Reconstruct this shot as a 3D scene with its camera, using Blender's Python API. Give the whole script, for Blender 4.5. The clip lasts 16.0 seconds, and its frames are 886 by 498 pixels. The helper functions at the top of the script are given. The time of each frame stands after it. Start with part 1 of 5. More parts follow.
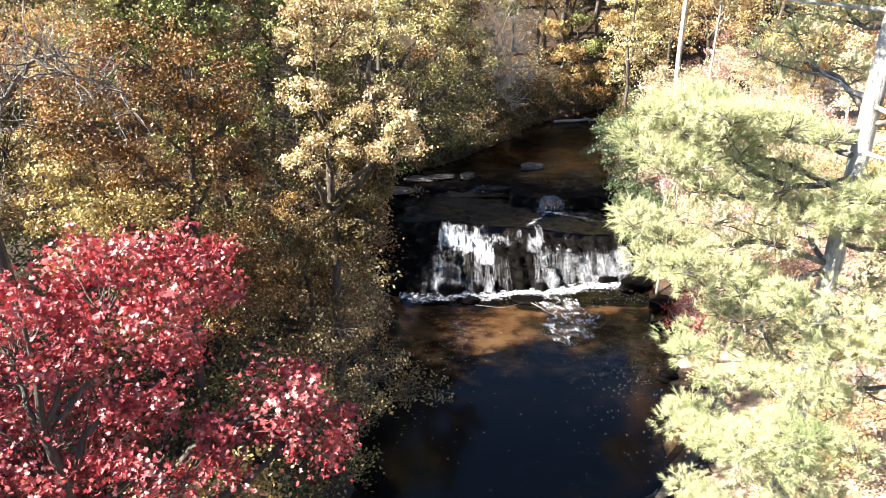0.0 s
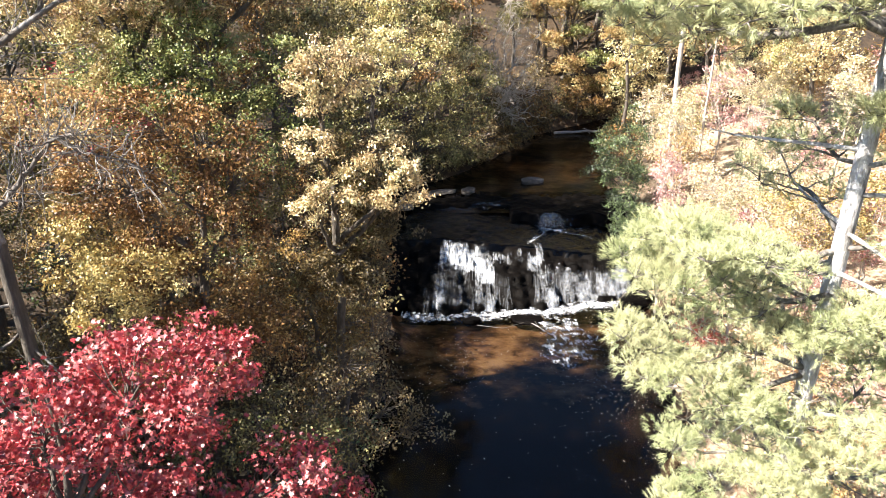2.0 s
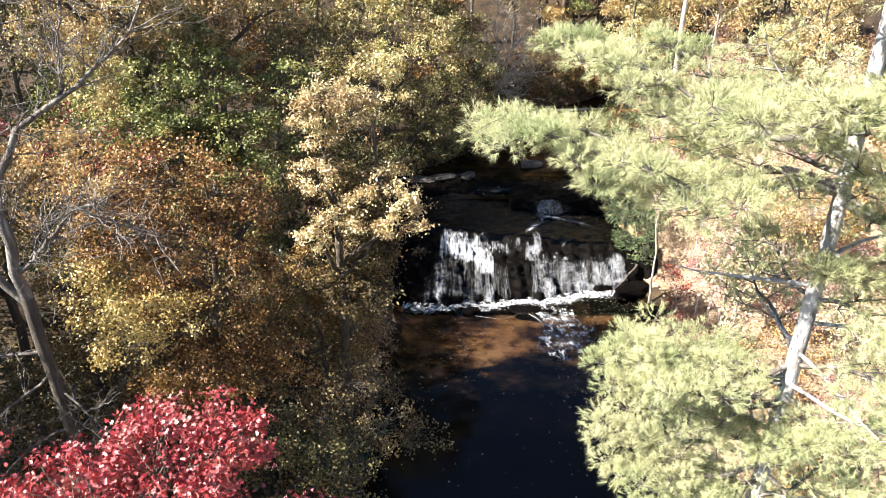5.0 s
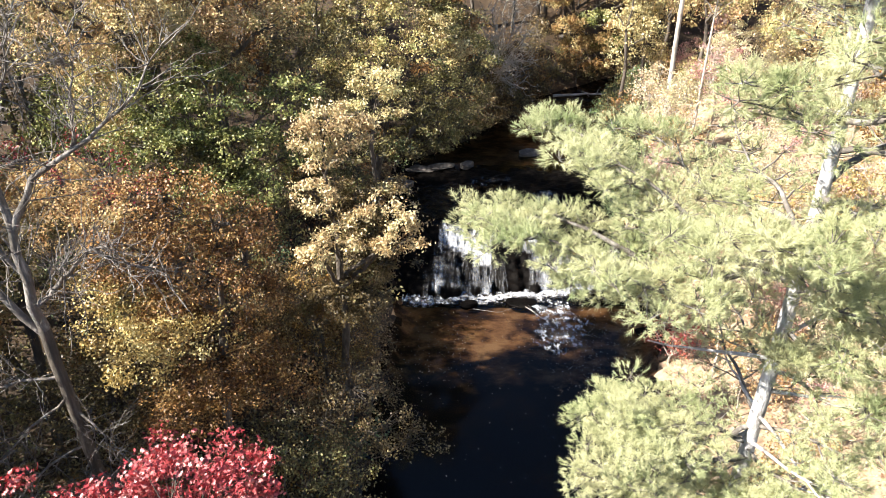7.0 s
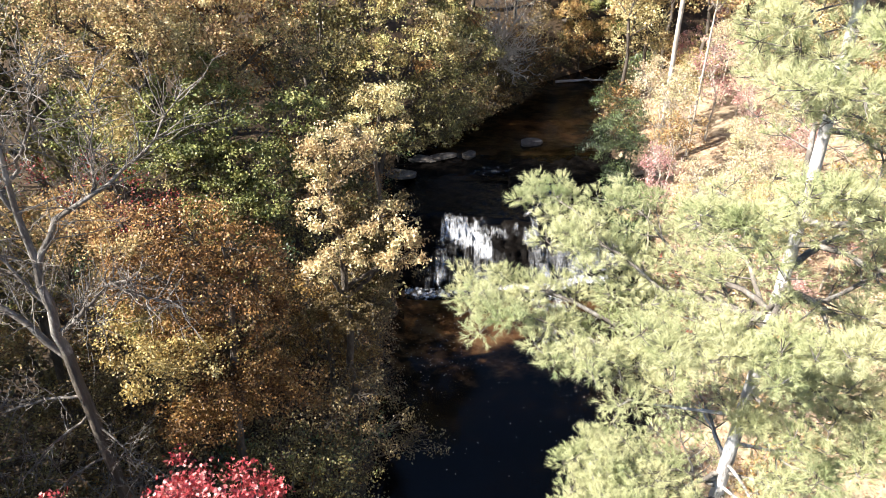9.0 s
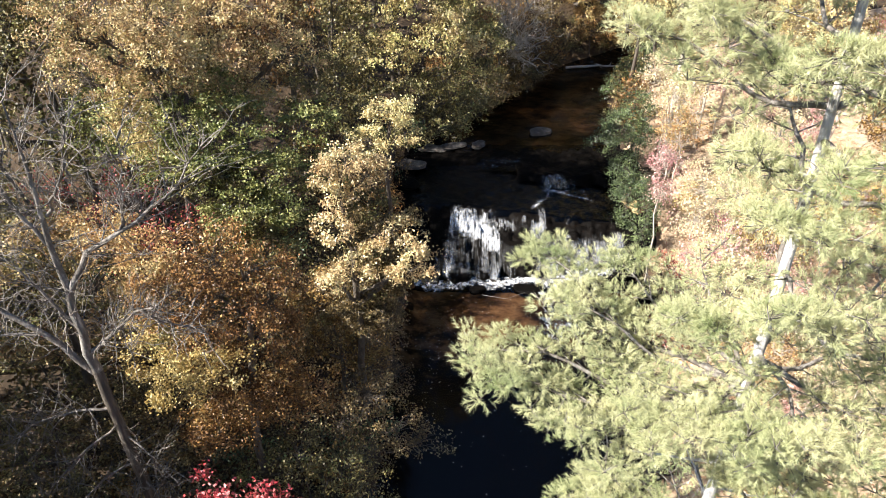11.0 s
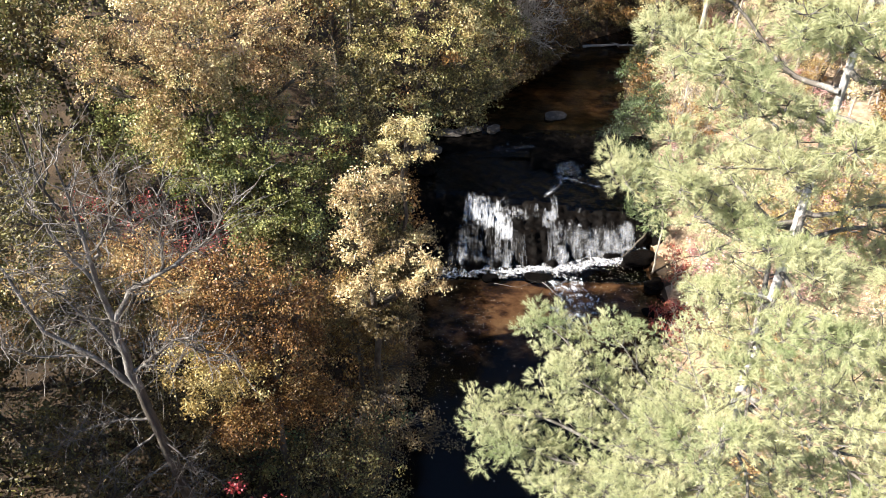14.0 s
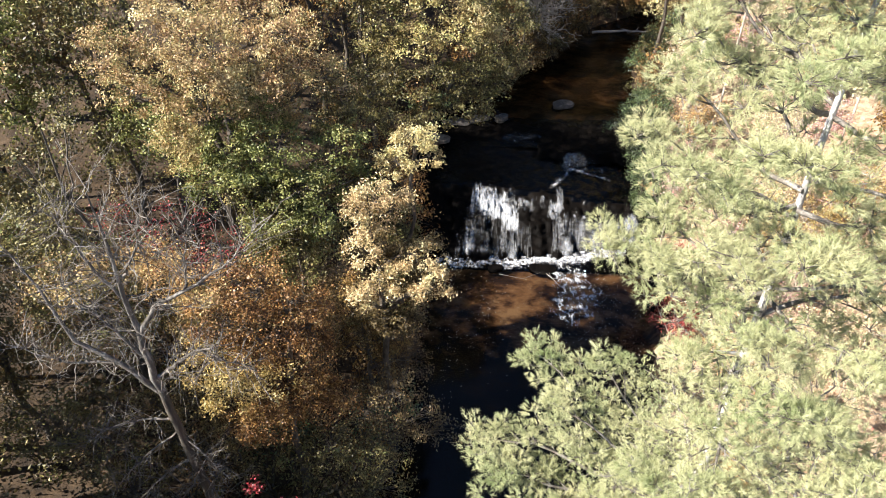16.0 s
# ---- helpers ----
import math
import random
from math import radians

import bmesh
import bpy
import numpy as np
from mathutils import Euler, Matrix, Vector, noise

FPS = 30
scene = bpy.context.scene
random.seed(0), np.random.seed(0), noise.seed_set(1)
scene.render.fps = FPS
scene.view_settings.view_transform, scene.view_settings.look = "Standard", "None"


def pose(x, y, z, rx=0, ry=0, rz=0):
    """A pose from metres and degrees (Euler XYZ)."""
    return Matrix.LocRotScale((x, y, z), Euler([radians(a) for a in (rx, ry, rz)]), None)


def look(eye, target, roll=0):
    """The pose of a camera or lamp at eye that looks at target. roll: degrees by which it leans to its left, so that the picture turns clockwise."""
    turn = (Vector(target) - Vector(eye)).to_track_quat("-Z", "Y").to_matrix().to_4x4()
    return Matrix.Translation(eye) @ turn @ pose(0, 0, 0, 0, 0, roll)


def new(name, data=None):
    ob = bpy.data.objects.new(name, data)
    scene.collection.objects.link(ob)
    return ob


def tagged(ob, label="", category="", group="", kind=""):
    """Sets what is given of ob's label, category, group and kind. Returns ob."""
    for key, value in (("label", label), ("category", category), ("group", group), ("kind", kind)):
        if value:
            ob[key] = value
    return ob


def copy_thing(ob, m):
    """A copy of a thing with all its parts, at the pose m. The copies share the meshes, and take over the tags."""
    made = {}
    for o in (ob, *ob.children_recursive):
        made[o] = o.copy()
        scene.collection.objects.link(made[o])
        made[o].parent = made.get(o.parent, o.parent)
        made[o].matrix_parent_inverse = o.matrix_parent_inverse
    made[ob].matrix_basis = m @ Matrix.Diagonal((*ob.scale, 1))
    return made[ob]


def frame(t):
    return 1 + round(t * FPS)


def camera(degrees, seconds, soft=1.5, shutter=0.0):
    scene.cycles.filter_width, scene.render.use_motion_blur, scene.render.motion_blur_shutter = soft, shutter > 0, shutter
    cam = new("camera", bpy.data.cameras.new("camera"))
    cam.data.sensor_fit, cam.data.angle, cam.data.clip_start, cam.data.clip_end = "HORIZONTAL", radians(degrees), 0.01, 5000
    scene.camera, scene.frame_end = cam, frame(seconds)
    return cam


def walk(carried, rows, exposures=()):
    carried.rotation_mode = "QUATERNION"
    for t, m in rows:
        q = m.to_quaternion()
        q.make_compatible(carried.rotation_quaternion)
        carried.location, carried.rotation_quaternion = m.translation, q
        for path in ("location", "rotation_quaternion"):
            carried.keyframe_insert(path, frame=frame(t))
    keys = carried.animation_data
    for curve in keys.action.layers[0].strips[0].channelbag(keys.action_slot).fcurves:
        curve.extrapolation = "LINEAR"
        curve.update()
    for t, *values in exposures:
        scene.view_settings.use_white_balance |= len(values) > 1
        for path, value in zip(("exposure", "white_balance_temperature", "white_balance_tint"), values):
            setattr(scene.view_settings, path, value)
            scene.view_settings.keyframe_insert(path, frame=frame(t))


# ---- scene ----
cam = camera(63.6, 16.0, soft=0.75)
METRES, EYE, TILT, LEAN, TURN = 10.0, 13.0, -22.4, 0.0, 0.0
ROWS = [
    (0.0, 0.0, 0.0, 0.0, -0.0, 0.0, 0.0),
    (0.5, 0.0006, -0.0111, 0.0274, 0.03, -0.06, 0.0),
    (1.0, 0.0011, -0.0227, 0.0549, 0.05, -0.13, -0.01),
    (1.5, 0.0007, -0.0341, 0.0812, 0.05, -0.18, -0.03),
    (2.0, -0.003, -0.0458, 0.1059, 0.05, -0.4, -0.04),
    (2.5, -0.0057, -0.0564, 0.131, 0.1, -0.99, 0.0),
    (3.0, -0.0056, -0.0668, 0.157, 0.12, -1.56, 0.03),
    (3.5, -0.0032, -0.0783, 0.1835, 0.15, -2.15, 0.05),
    (4.0, -0.0011, -0.0906, 0.2107, 0.15, -2.74, 0.03),
    (6.5, 0.0104, -0.1503, 0.3533, 0.22, -5.94, 0.1),
    (7.0, 0.014, -0.1649, 0.3816, 0.24, -6.52, 0.1),
    (7.5, 0.0173, -0.1807, 0.4102, 0.2, -7.13, 0.06),
    (8.0, 0.0173, -0.1935, 0.4391, 0.27, -7.72, 0.03),
    (8.5, 0.0183, -0.2056, 0.4681, 0.41, -8.33, 0.03),
    (9.0, 0.021, -0.2175, 0.4981, 0.52, -8.96, -0.01),
    (11.5, 0.0257, -0.2769, 0.6483, 1.63, -12.06, -0.37),
    (12.0, 0.0245, -0.2878, 0.6777, 1.89, -12.67, -0.44),
    (12.5, 0.0249, -0.2985, 0.7072, 2.16, -13.28, -0.54),
    (13.0, 0.0269, -0.3093, 0.7381, 2.37, -13.89, -0.6),
    (13.5, 0.0299, -0.3207, 0.7687, 2.54, -14.51, -0.65),
    (14.0, 0.0336, -0.3327, 0.7995, 2.75, -15.13, -0.69),
    (14.5, 0.0356, -0.3445, 0.8307, 2.91, -15.75, -0.79),
    (15.0, 0.0373, -0.3561, 0.8613, 3.12, -16.35, -0.89),
    (15.5, 0.0383, -0.3683, 0.8914, 3.33, -16.98, -1.0),
    (16.0, 0.0378, -0.3809, 0.9217, 3.53, -17.62, -1.14),
]
EXPOSURES = [(0, 2.46), (3, 2.27), (6.5, 2.08), (9, 1.99), (16, 1.8)]
walk(cam, [(t, pose(0, 0, EYE, TILT, LEAN, TURN) @ pose(METRES * x, METRES * y, METRES * z, 90 + pitch, roll, yaw)) for t, x, y, z, yaw, pitch, roll in ROWS],
     exposures=EXPOSURES)

# ---- world, sun ----
SUN = Vector((-0.73, -0.24, 0.64)).normalized()
world = bpy.data.worlds.new("sky")
scene.world = world
world.use_nodes = True
wn = world.node_tree.nodes
sky = wn.new("ShaderNodeTexSky")
sky.sky_type, sky.sun_disc = "NISHITA", False
sky.sun_elevation = math.asin(SUN.z)
sky.sun_rotation = math.atan2(SUN.x, SUN.y)
world.node_tree.links.new(sky.outputs[0], wn["Background"].inputs[0])
sky.ozone_density, sky.dust_density = 5.0, 0.2
wn["Background"].inputs[1].default_value = 0.052
sun_data = bpy.data.lights.new("sun", "SUN")
sun_data.energy, sun_data.angle, sun_data.color = 5.0, radians(0.53), (1.0, 0.95, 0.88)
sun = new("sun", sun_data)
sun.matrix_world = look(SUN * 60, (0, 0, 0))

# ---- small tools ----


def material(name):
    m = bpy.data.materials.new(name)
    m.use_nodes = True
    m.node_tree.nodes.clear()
    return m, m.node_tree.nodes, m.node_tree.links


def ramp(nodes, stops):
    r = nodes.new("ShaderNodeValToRGB")
    e = r.color_ramp.elements
    while len(e) < len(stops):
        e.new(0.5)
    for el, (p, c) in zip(e, stops):
        el.position, el.color = p, (*c, 1)
    return r


def math_node(nodes, op, value=None):
    n = nodes.new("ShaderNodeMath")
    n.operation = op
    if value is not None:
        n.inputs[1].default_value = value
    return n


def noise_node(nodes, links, scale, detail=3.0, rough=0.55, coord="Object", stretch=None):
    tc = nodes.new("ShaderNodeTexCoord")
    n = nodes.new("ShaderNodeTexNoise")
    n.inputs["Scale"].default_value, n.inputs["Detail"].default_value, n.inputs["Roughness"].default_value = scale, detail, rough
    if stretch:
        mp = nodes.new("ShaderNodeMapping")
        mp.inputs["Scale"].default_value = stretch
        links.new(tc.outputs[coord], mp.inputs[0])
        links.new(mp.outputs[0], n.inputs["Vector"])
    else:
        links.new(tc.outputs[coord], n.inputs["Vector"])
    return n


def leaf_material(name, colours, through_light=0.28, hue_spread=0.02, gloss=0.035, patch=1.3, fade=0.15, single=0.62, vary=0.75):
    """Leaves: each leaf takes a colour of the list, drifting in patches over the crown and from tree to tree."""
    m, n, l = material(name)
    geo = n.new("ShaderNodeNewGeometry")
    info = n.new("ShaderNodeObjectInfo")
    big = noise_node(n, l, patch, 2.0)
    stretch = math_node(n, "MULTIPLY_ADD", 1.7)
    stretch.inputs[2].default_value = -0.85
    l.new(big.outputs[0], stretch.inputs[0])
    half = math_node(n, "MULTIPLY_ADD", single)
    l.new(geo.outputs["Random Per Island"], half.inputs[0])
    l.new(stretch.outputs[0], half.inputs[2])
    shift = math_node(n, "ADD", 0.5 - single / 2)
    l.new(half.outputs[0], shift.inputs[0])
    soft = [tuple(v + (c[1] * 0.6 + c[0] * 0.3 + c[2] * 0.1 - v) * fade for v in c) for c in colours]
    r = ramp(n, [(i / max(1, len(colours) - 1), c) for i, c in enumerate(soft)])
    l.new(shift.outputs[0], r.inputs[0])
    hsv = n.new("ShaderNodeHueSaturation")
    hm = math_node(n, "MULTIPLY_ADD", hue_spread * 2)
    hm.inputs[2].default_value = 0.5 - hue_spread
    l.new(info.outputs["Random"], hm.inputs[0])
    l.new(hm.outputs[0], hsv.inputs["Hue"])
    l.new(r.outputs[0], hsv.inputs["Color"])
    mixed, share, few, tone = math_node(n, "MULTIPLY", 37.7), n.new("ShaderNodeMath"), math_node(n, "POWER", 2.0), math_node(n, "MULTIPLY_ADD", vary * 1.2)
    share.operation = "FRACT"
    tone.inputs[2].default_value = 1.02 - vary * 0.55
    l.new(geo.outputs["Random Per Island"], mixed.inputs[0]), l.new(mixed.outputs[0], share.inputs[0]), l.new(share.outputs[0], few.inputs[0]), l.new(few.outputs[0], tone.inputs[0])
    l.new(tone.outputs[0], hsv.inputs["Value"])
    dif, tra, glo = n.new("ShaderNodeBsdfDiffuse"), n.new("ShaderNodeBsdfTranslucent"), n.new("ShaderNodeBsdfGlossy")
    glo.inputs["Roughness"].default_value = 0.5
    glo.inputs["Color"].default_value = (0.9, 0.9, 0.9, 1)
    for b in (dif, tra):
        l.new(hsv.outputs[0], b.inputs["Color"])
    m1, m2, out = n.new("ShaderNodeMixShader"), n.new("ShaderNodeMixShader"), n.new("ShaderNodeOutputMaterial")
    m1.inputs[0].default_value, m2.inputs[0].default_value = through_light, gloss
    l.new(dif.outputs[0], m1.inputs[1]), l.new(tra.outputs[0], m1.inputs[2])
    l.new(m1.outputs[0], m2.inputs[1]), l.new(glo.outputs[0], m2.inputs[2])
    l.new(m2.outputs[0], out.inputs[0])
    return m


def solid_material(name, stops, scale, rough=0.8, bump=0.5, bump_scale=None, stretch=None, spec=0.3, detail=6.0):
    """Bark, rock and soil: a noise-driven colour ramp with relief and uneven gloss."""
    m, n, l = material(name)
    a = noise_node(n, l, scale, detail, 0.65, stretch=stretch)
    b = noise_node(n, l, bump_scale or scale * 5, 5.0, 0.7, stretch=stretch)
    r = ramp(n, stops)
    mixed = math_node(n, "MULTIPLY_ADD", 0.75)
    l.new(a.outputs[0], mixed.inputs[0])
    part_b = math_node(n, "MULTIPLY", 0.25)
    l.new(b.outputs[0], part_b.inputs[0])
    l.new(part_b.outputs[0], mixed.inputs[2])
    l.new(mixed.outputs[0], r.inputs[0])
    p, out, bp = n.new("ShaderNodeBsdfPrincipled"), n.new("ShaderNodeOutputMaterial"), n.new("ShaderNodeBump")
    rr = math_node(n, "MULTIPLY_ADD", 0.5)
    rr.inputs[2].default_value = rough - 0.25
    l.new(b.outputs[0], rr.inputs[0])
    l.new(rr.outputs[0], p.inputs["Roughness"])
    p.inputs["Specular IOR Level"].default_value = spec
    bp.inputs["Strength"].default_value, bp.inputs["Distance"].default_value = bump, 0.05
    l.new(b.outputs[0], bp.inputs["Height"])
    l.new(bp.outputs[0], p.inputs["Normal"])
    l.new(r.outputs[0], p.inputs["Base Color"])
    l.new(p.outputs[0], out.inputs[0])
    return m


def mesh_data(name, verts, faces, mat, smooth=False):
    """A mesh from arrays of points and of equal-sided faces."""
    verts, faces = np.asarray(verts, np.float32), np.asarray(faces, np.int32)
    k = faces.shape[1]
    me = bpy.data.meshes.new(name)
    me.vertices.add(len(verts))
    me.vertices.foreach_set("co", verts.ravel())
    me.loops.add(faces.size)
    me.loops.foreach_set("vertex_index", faces.ravel())
    me.polygons.add(len(faces))
    me.polygons.foreach_set("loop_start", np.arange(0, faces.size, k, dtype=np.int32))
    if smooth:
        me.polygons.foreach_set("use_smooth", np.ones(len(faces), bool))
    me.update(calc_edges=True)
    me.materials.append(mat)
    return me


def child(name, me, parent, label=""):
    ob = new(name, me)
    ob.parent = parent
    if label:
        tagged(ob, label)
    return ob


def thing(name, place, label, category, group=""):
    e = new(name)
    e.empty_display_size = 0.2
    e.location = place
    return tagged(e, label, category, group)


def unit(a):
    return a / np.maximum(np.linalg.norm(a, axis=-1, keepdims=True), 1e-9)


def tubes(lines, sides=6):
    """Round stems along polylines [(points, radii)]: points and quads."""
    vs, fs, base = [], [], 0
    ang = np.linspace(0, 2 * np.pi, sides, endpoint=False)
    for pts, rad in lines:
        pts, rad = np.asarray(pts, float), np.asarray(rad, float)
        tan = unit(np.gradient(pts, axis=0))
        ref = np.array([1.0, 0.13, 0.07]) if abs(tan[0][2]) > 0.7 else np.array([0.05, 0.1, 1.0])
        u = unit(np.cross(tan, ref))
        w = np.cross(tan, u)
        ring = pts[:, None] + rad[:, None, None] * (np.cos(ang)[None, :, None] * u[:, None] + np.sin(ang)[None, :, None] * w[:, None])
        n = len(pts)
        vs.append(ring.reshape(-1, 3))
        i, j = np.meshgrid(np.arange(n - 1), np.arange(sides), indexing="ij")
        j2 = (j + 1) % sides
        fs.append((base + np.stack([i * sides + j, i * sides + j2, (i + 1) * sides + j2, (i + 1) * sides + j], -1)).reshape(-1, 4))
        base += n * sides
    return np.concatenate(vs), np.concatenate(fs)


def wander(a, b, n, amount, rng, sag=0.0):
    """A crooked line from a to b."""
    a, b = np.asarray(a, float), np.asarray(b, float)
    s = np.linspace(0, 1, n)[:, None]
    p = a + (b - a) * s
    size = np.linalg.norm(b - a)
    off = np.cumsum(rng.normal(0, 1, (n, 3)), 0) * amount * size / n
    p = p + (off - off[-1] * s) * 1.0
    p[:, 2] += sag * size * (np.sin(s[:, 0] * np.pi))
    return p


def leaves(pos, nrm, length, width, rng, fold=0.18, lobed=False):
    """Folded leaf blades, one island each: points and triangles."""
    n = len(pos)
    t = unit(rng.normal(size=(n, 3)))
    u = unit(np.cross(nrm, t))
    v = np.cross(nrm, u)
    L = (length * rng.uniform(0.65, 1.25, n))[:, None]
    W = (width * rng.uniform(0.7, 1.2, n))[:, None]
    lift = nrm * L * (fold * rng.uniform(-0.6, 1.4, n))[:, None]
    if lobed:
        ring = [(-0.5, 0.0, 0), (-0.22, 0.42, 1), (-0.1, 0.16, 0.3), (0.28, 0.5, 1.1), (0.2, 0.13, 0.2), (0.55, 0.0, -0.4),
                (0.2, -0.13, 0.2), (0.28, -0.5, 1.1), (-0.1, -0.16, 0.3), (-0.22, -0.42, 1)]
        V = np.stack([pos + u * L * a + v * W * b + lift * c for a, b, c in ring], 1)
        loc = np.array([(0, 1, 2), (2, 3, 4), (4, 5, 6), (6, 7, 8), (8, 9, 0), (0, 2, 8), (2, 4, 8), (4, 6, 8)])
        k = 10
    else:
        V = np.stack([pos - u * L * 0.5, pos + v * W * 0.5 + lift - u * L * 0.05, pos + u * L * 0.5, pos - v * W * 0.5 + lift - u * L * 0.05], 1)
        loc = np.array([(0, 1, 2), (0, 2, 3)])
        k = 4
    F = (np.arange(n) * k)[:, None, None] + loc[None]
    return V.reshape(-1, 3), F.reshape(-1, 3)


def clumps(lobes, spacing, rng, low=0.45):
    """Centres and outward ways of the leaf clumps on a crown's lobes (x, y, z, rx, ry, rz)."""
    C, O = [], []
    for x, y, z, a, b, c in lobes:
        n = max(5, int(4 * np.pi * ((a * b + b * c + a * c) / 3) / spacing ** 2))
        d = unit(rng.normal(size=(n, 3)))
        d = d[(d[:, 2] > -0.75) | (rng.random(n) < 0.3)]
        r = rng.uniform(low, 1.0, len(d)) ** 0.6 * rng.normal(1, 0.1, len(d))
        for knob in unit(rng.normal(size=(7, 3))):
            r = r * (1 + rng.uniform(-0.28, 0.34) * np.exp(-(1 - d @ knob) * 7))
        r = np.where(rng.random(len(d)) < 0.12, r * rng.uniform(1.05, 1.4, len(d)), r)
        C.append(np.array([x, y, z]) + d * r[:, None] * np.array([a, b, c]))
        O.append(d)
    return np.concatenate(C), np.concatenate(O)


def crown_mesh(lobes, mat, rng, leaf=0.09, per=26, spacing=0.32, puff=0.17, up=0.6, lobed=False, slim=0.7, low=0.45):
    C, O = clumps(lobes, spacing * 1.14, rng, low)
    count = rng.poisson(per * 1.3 * rng.gamma(1.3, 1 / 1.3, len(C)))
    idx = np.repeat(np.arange(len(C)), count)
    pos = C[idx] + rng.normal(0, 1, (len(idx), 3)) * puff * np.array([1, 1, 0.62])
    face = unit(O * 0.5 + np.array([0, 0, up]) + rng.normal(0, 0.62, C.shape))
    nrm = unit(face[idx] + rng.normal(0, 0.72 if up > 0.3 else 0.8, (len(idx), 3)))
    V, F = leaves(pos, nrm, leaf, leaf * slim, rng, lobed=lobed)
    return mesh_data("crown", V, F, mat), C


def broadleaf(name, base, fork, lobes, mat, bark, label, category="tree", group="", radius=0.13, seed=1, leaf=0.09, per=26,
              spacing=0.32, puff=0.17, up=0.6, lobed=False, slim=0.7, low=0.45, twig_share=0.5, crown_label="", extra=(), crook=1.0, twig=0.012):
    """A tree: tapered trunk, one limb to each lobe of the crown, twigs to the clumps, and the leaves. Lobes are in world metres."""
    rng = np.random.default_rng(seed)
    base = np.array(base, float)
    t = thing(name, base, label, category, group)
    lob = [(x - base[0], y - base[1], z - base[2], a, b, c) for x, y, z, a, b, c in lobes]
    top = np.array(fork, float) - base
    hi = max(q[2] for q in lob)
    tip = np.array([top[0] + rng.normal(0, 0.2), top[1] + rng.normal(0, 0.2), max(hi, top[2] + 0.3)])
    stem = np.concatenate([wander((0, 0, -0.35), top, 7, 0.12 * crook, rng), wander(top, tip, 5, 0.15 * crook, rng)[1:]])
    rad = radius * np.interp(np.linspace(0, 1, len(stem)), [0, 0.08, 0.6, 1], [1.5, 1.0, 0.72, 0.15])
    child("trunk", mesh_data("trunk", *tubes([(stem, rad)], 9), bark, True), t)
    me, C = crown_mesh(lob, mat, rng, leaf, per, spacing, puff, up, lobed, slim, low)
    ends = []
    for q in lob:
        c = np.array(q[:3])
        k = int(np.argmin(np.abs(stem[:, 2] - max(top[2] * 0.55, c[2] - 0.75 * np.hypot(*(c[:2] - top[:2])) - 0.3))))
        line = wander(stem[k], c, 7, 0.22, rng, 0.05)
        r0 = min(rad[k] * 0.75, 0.02 + 0.028 * np.linalg.norm(c - stem[k]))
        child("limb", mesh_data("limb", *tubes([(line, np.linspace(r0, r0 * 0.35, 7))], 6), bark, True), t)
        ends.append((line, r0))
    tw = []
    for c in C[rng.random(len(C)) < twig_share]:
        li = min(range(len(ends)), key=lambda i: np.linalg.norm(ends[i][0][-1] - c))
        k = int(np.argmin(np.linalg.norm(ends[li][0] - c, axis=1)))
        k = max(2, k - 1)
        tw.append((wander(ends[li][0][k], c, 4, 0.2, rng), np.linspace(twig, twig / 3, 4)))
    if tw:
        tagged(child("twig_spray", mesh_data("twig_spray", *tubes(tw, 3), bark), t), kind="stuff")
    child("crown", me, t, crown_label)
    for more_lobes, more_mat, more_label in extra:
        ml = [(x - base[0], y - base[1], z - base[2], a, b, c) for x, y, z, a, b, c in more_lobes]
        me2, _ = crown_mesh(ml, more_mat, rng, leaf, per, spacing, puff, up, lobed, slim, low)
        child("crown", me2, t, more_label)
    return t


def lobe_cloud(centre, size, n, rng, lobe=0.45):
    """Lobes scattered through an egg-shaped crown."""
    d = unit(rng.normal(size=(n, 3)))
    r = rng.uniform(0.35, 0.95, n) ** 0.5 * (1 - lobe * 0.5)
    out = []
    for i in range(n):
        k = lobe * rng.uniform(0.7, 1.3)
        out.append((*(np.array(centre) + d[i] * r[i] * np.array(size)), size[0] * k, size[1] * k, size[2] * k * 0.8))
    return out

# ---- materials ----
# The last pink stops put gloss highlights into the leaf colour.
MAPLE = leaf_material("red_maple_leaf", [(0.14, 0.006, 0.012), (0.28, 0.014, 0.024), (0.4, 0.028, 0.04), (0.48, 0.06, 0.066), (0.52, 0.13, 0.12), (0.58, 0.24, 0.2)], 0.22, 0.006, 0.07, 2.2, 0.06, 0.62, 0.7)
TAN = leaf_material("tan_oak_leaf", [(0.18, 0.11, 0.04), (0.45, 0.32, 0.12), (0.62, 0.48, 0.19), (0.69, 0.58, 0.26), (0.52, 0.5, 0.2)], 0.24, 0.012)
GOLD = leaf_material("golden_leaf", [(0.15, 0.085, 0.028), (0.37, 0.23, 0.08), (0.55, 0.4, 0.14), (0.46, 0.39, 0.12), (0.26, 0.26, 0.065)], 0.24, 0.02)
RUST = leaf_material("rust_leaf", [(0.055, 0.033, 0.012), (0.13, 0.066, 0.018), (0.23, 0.115, 0.028), (0.33, 0.19, 0.046), (0.43, 0.31, 0.11)], 0.2, 0.008, 0.035, 1.6, 0.05)
YELLOW = leaf_material("yellow_leaf", [(0.24, 0.14, 0.03), (0.44, 0.3, 0.06), (0.56, 0.42, 0.11), (0.6, 0.5, 0.19)], 0.28, 0.012)
GREEN = leaf_material("green_leaf", [(0.06, 0.075, 0.016), (0.12, 0.145, 0.026), (0.2, 0.225, 0.042), (0.31, 0.31, 0.07), (0.42, 0.37, 0.11)], 0.26, 0.012, 0.03)
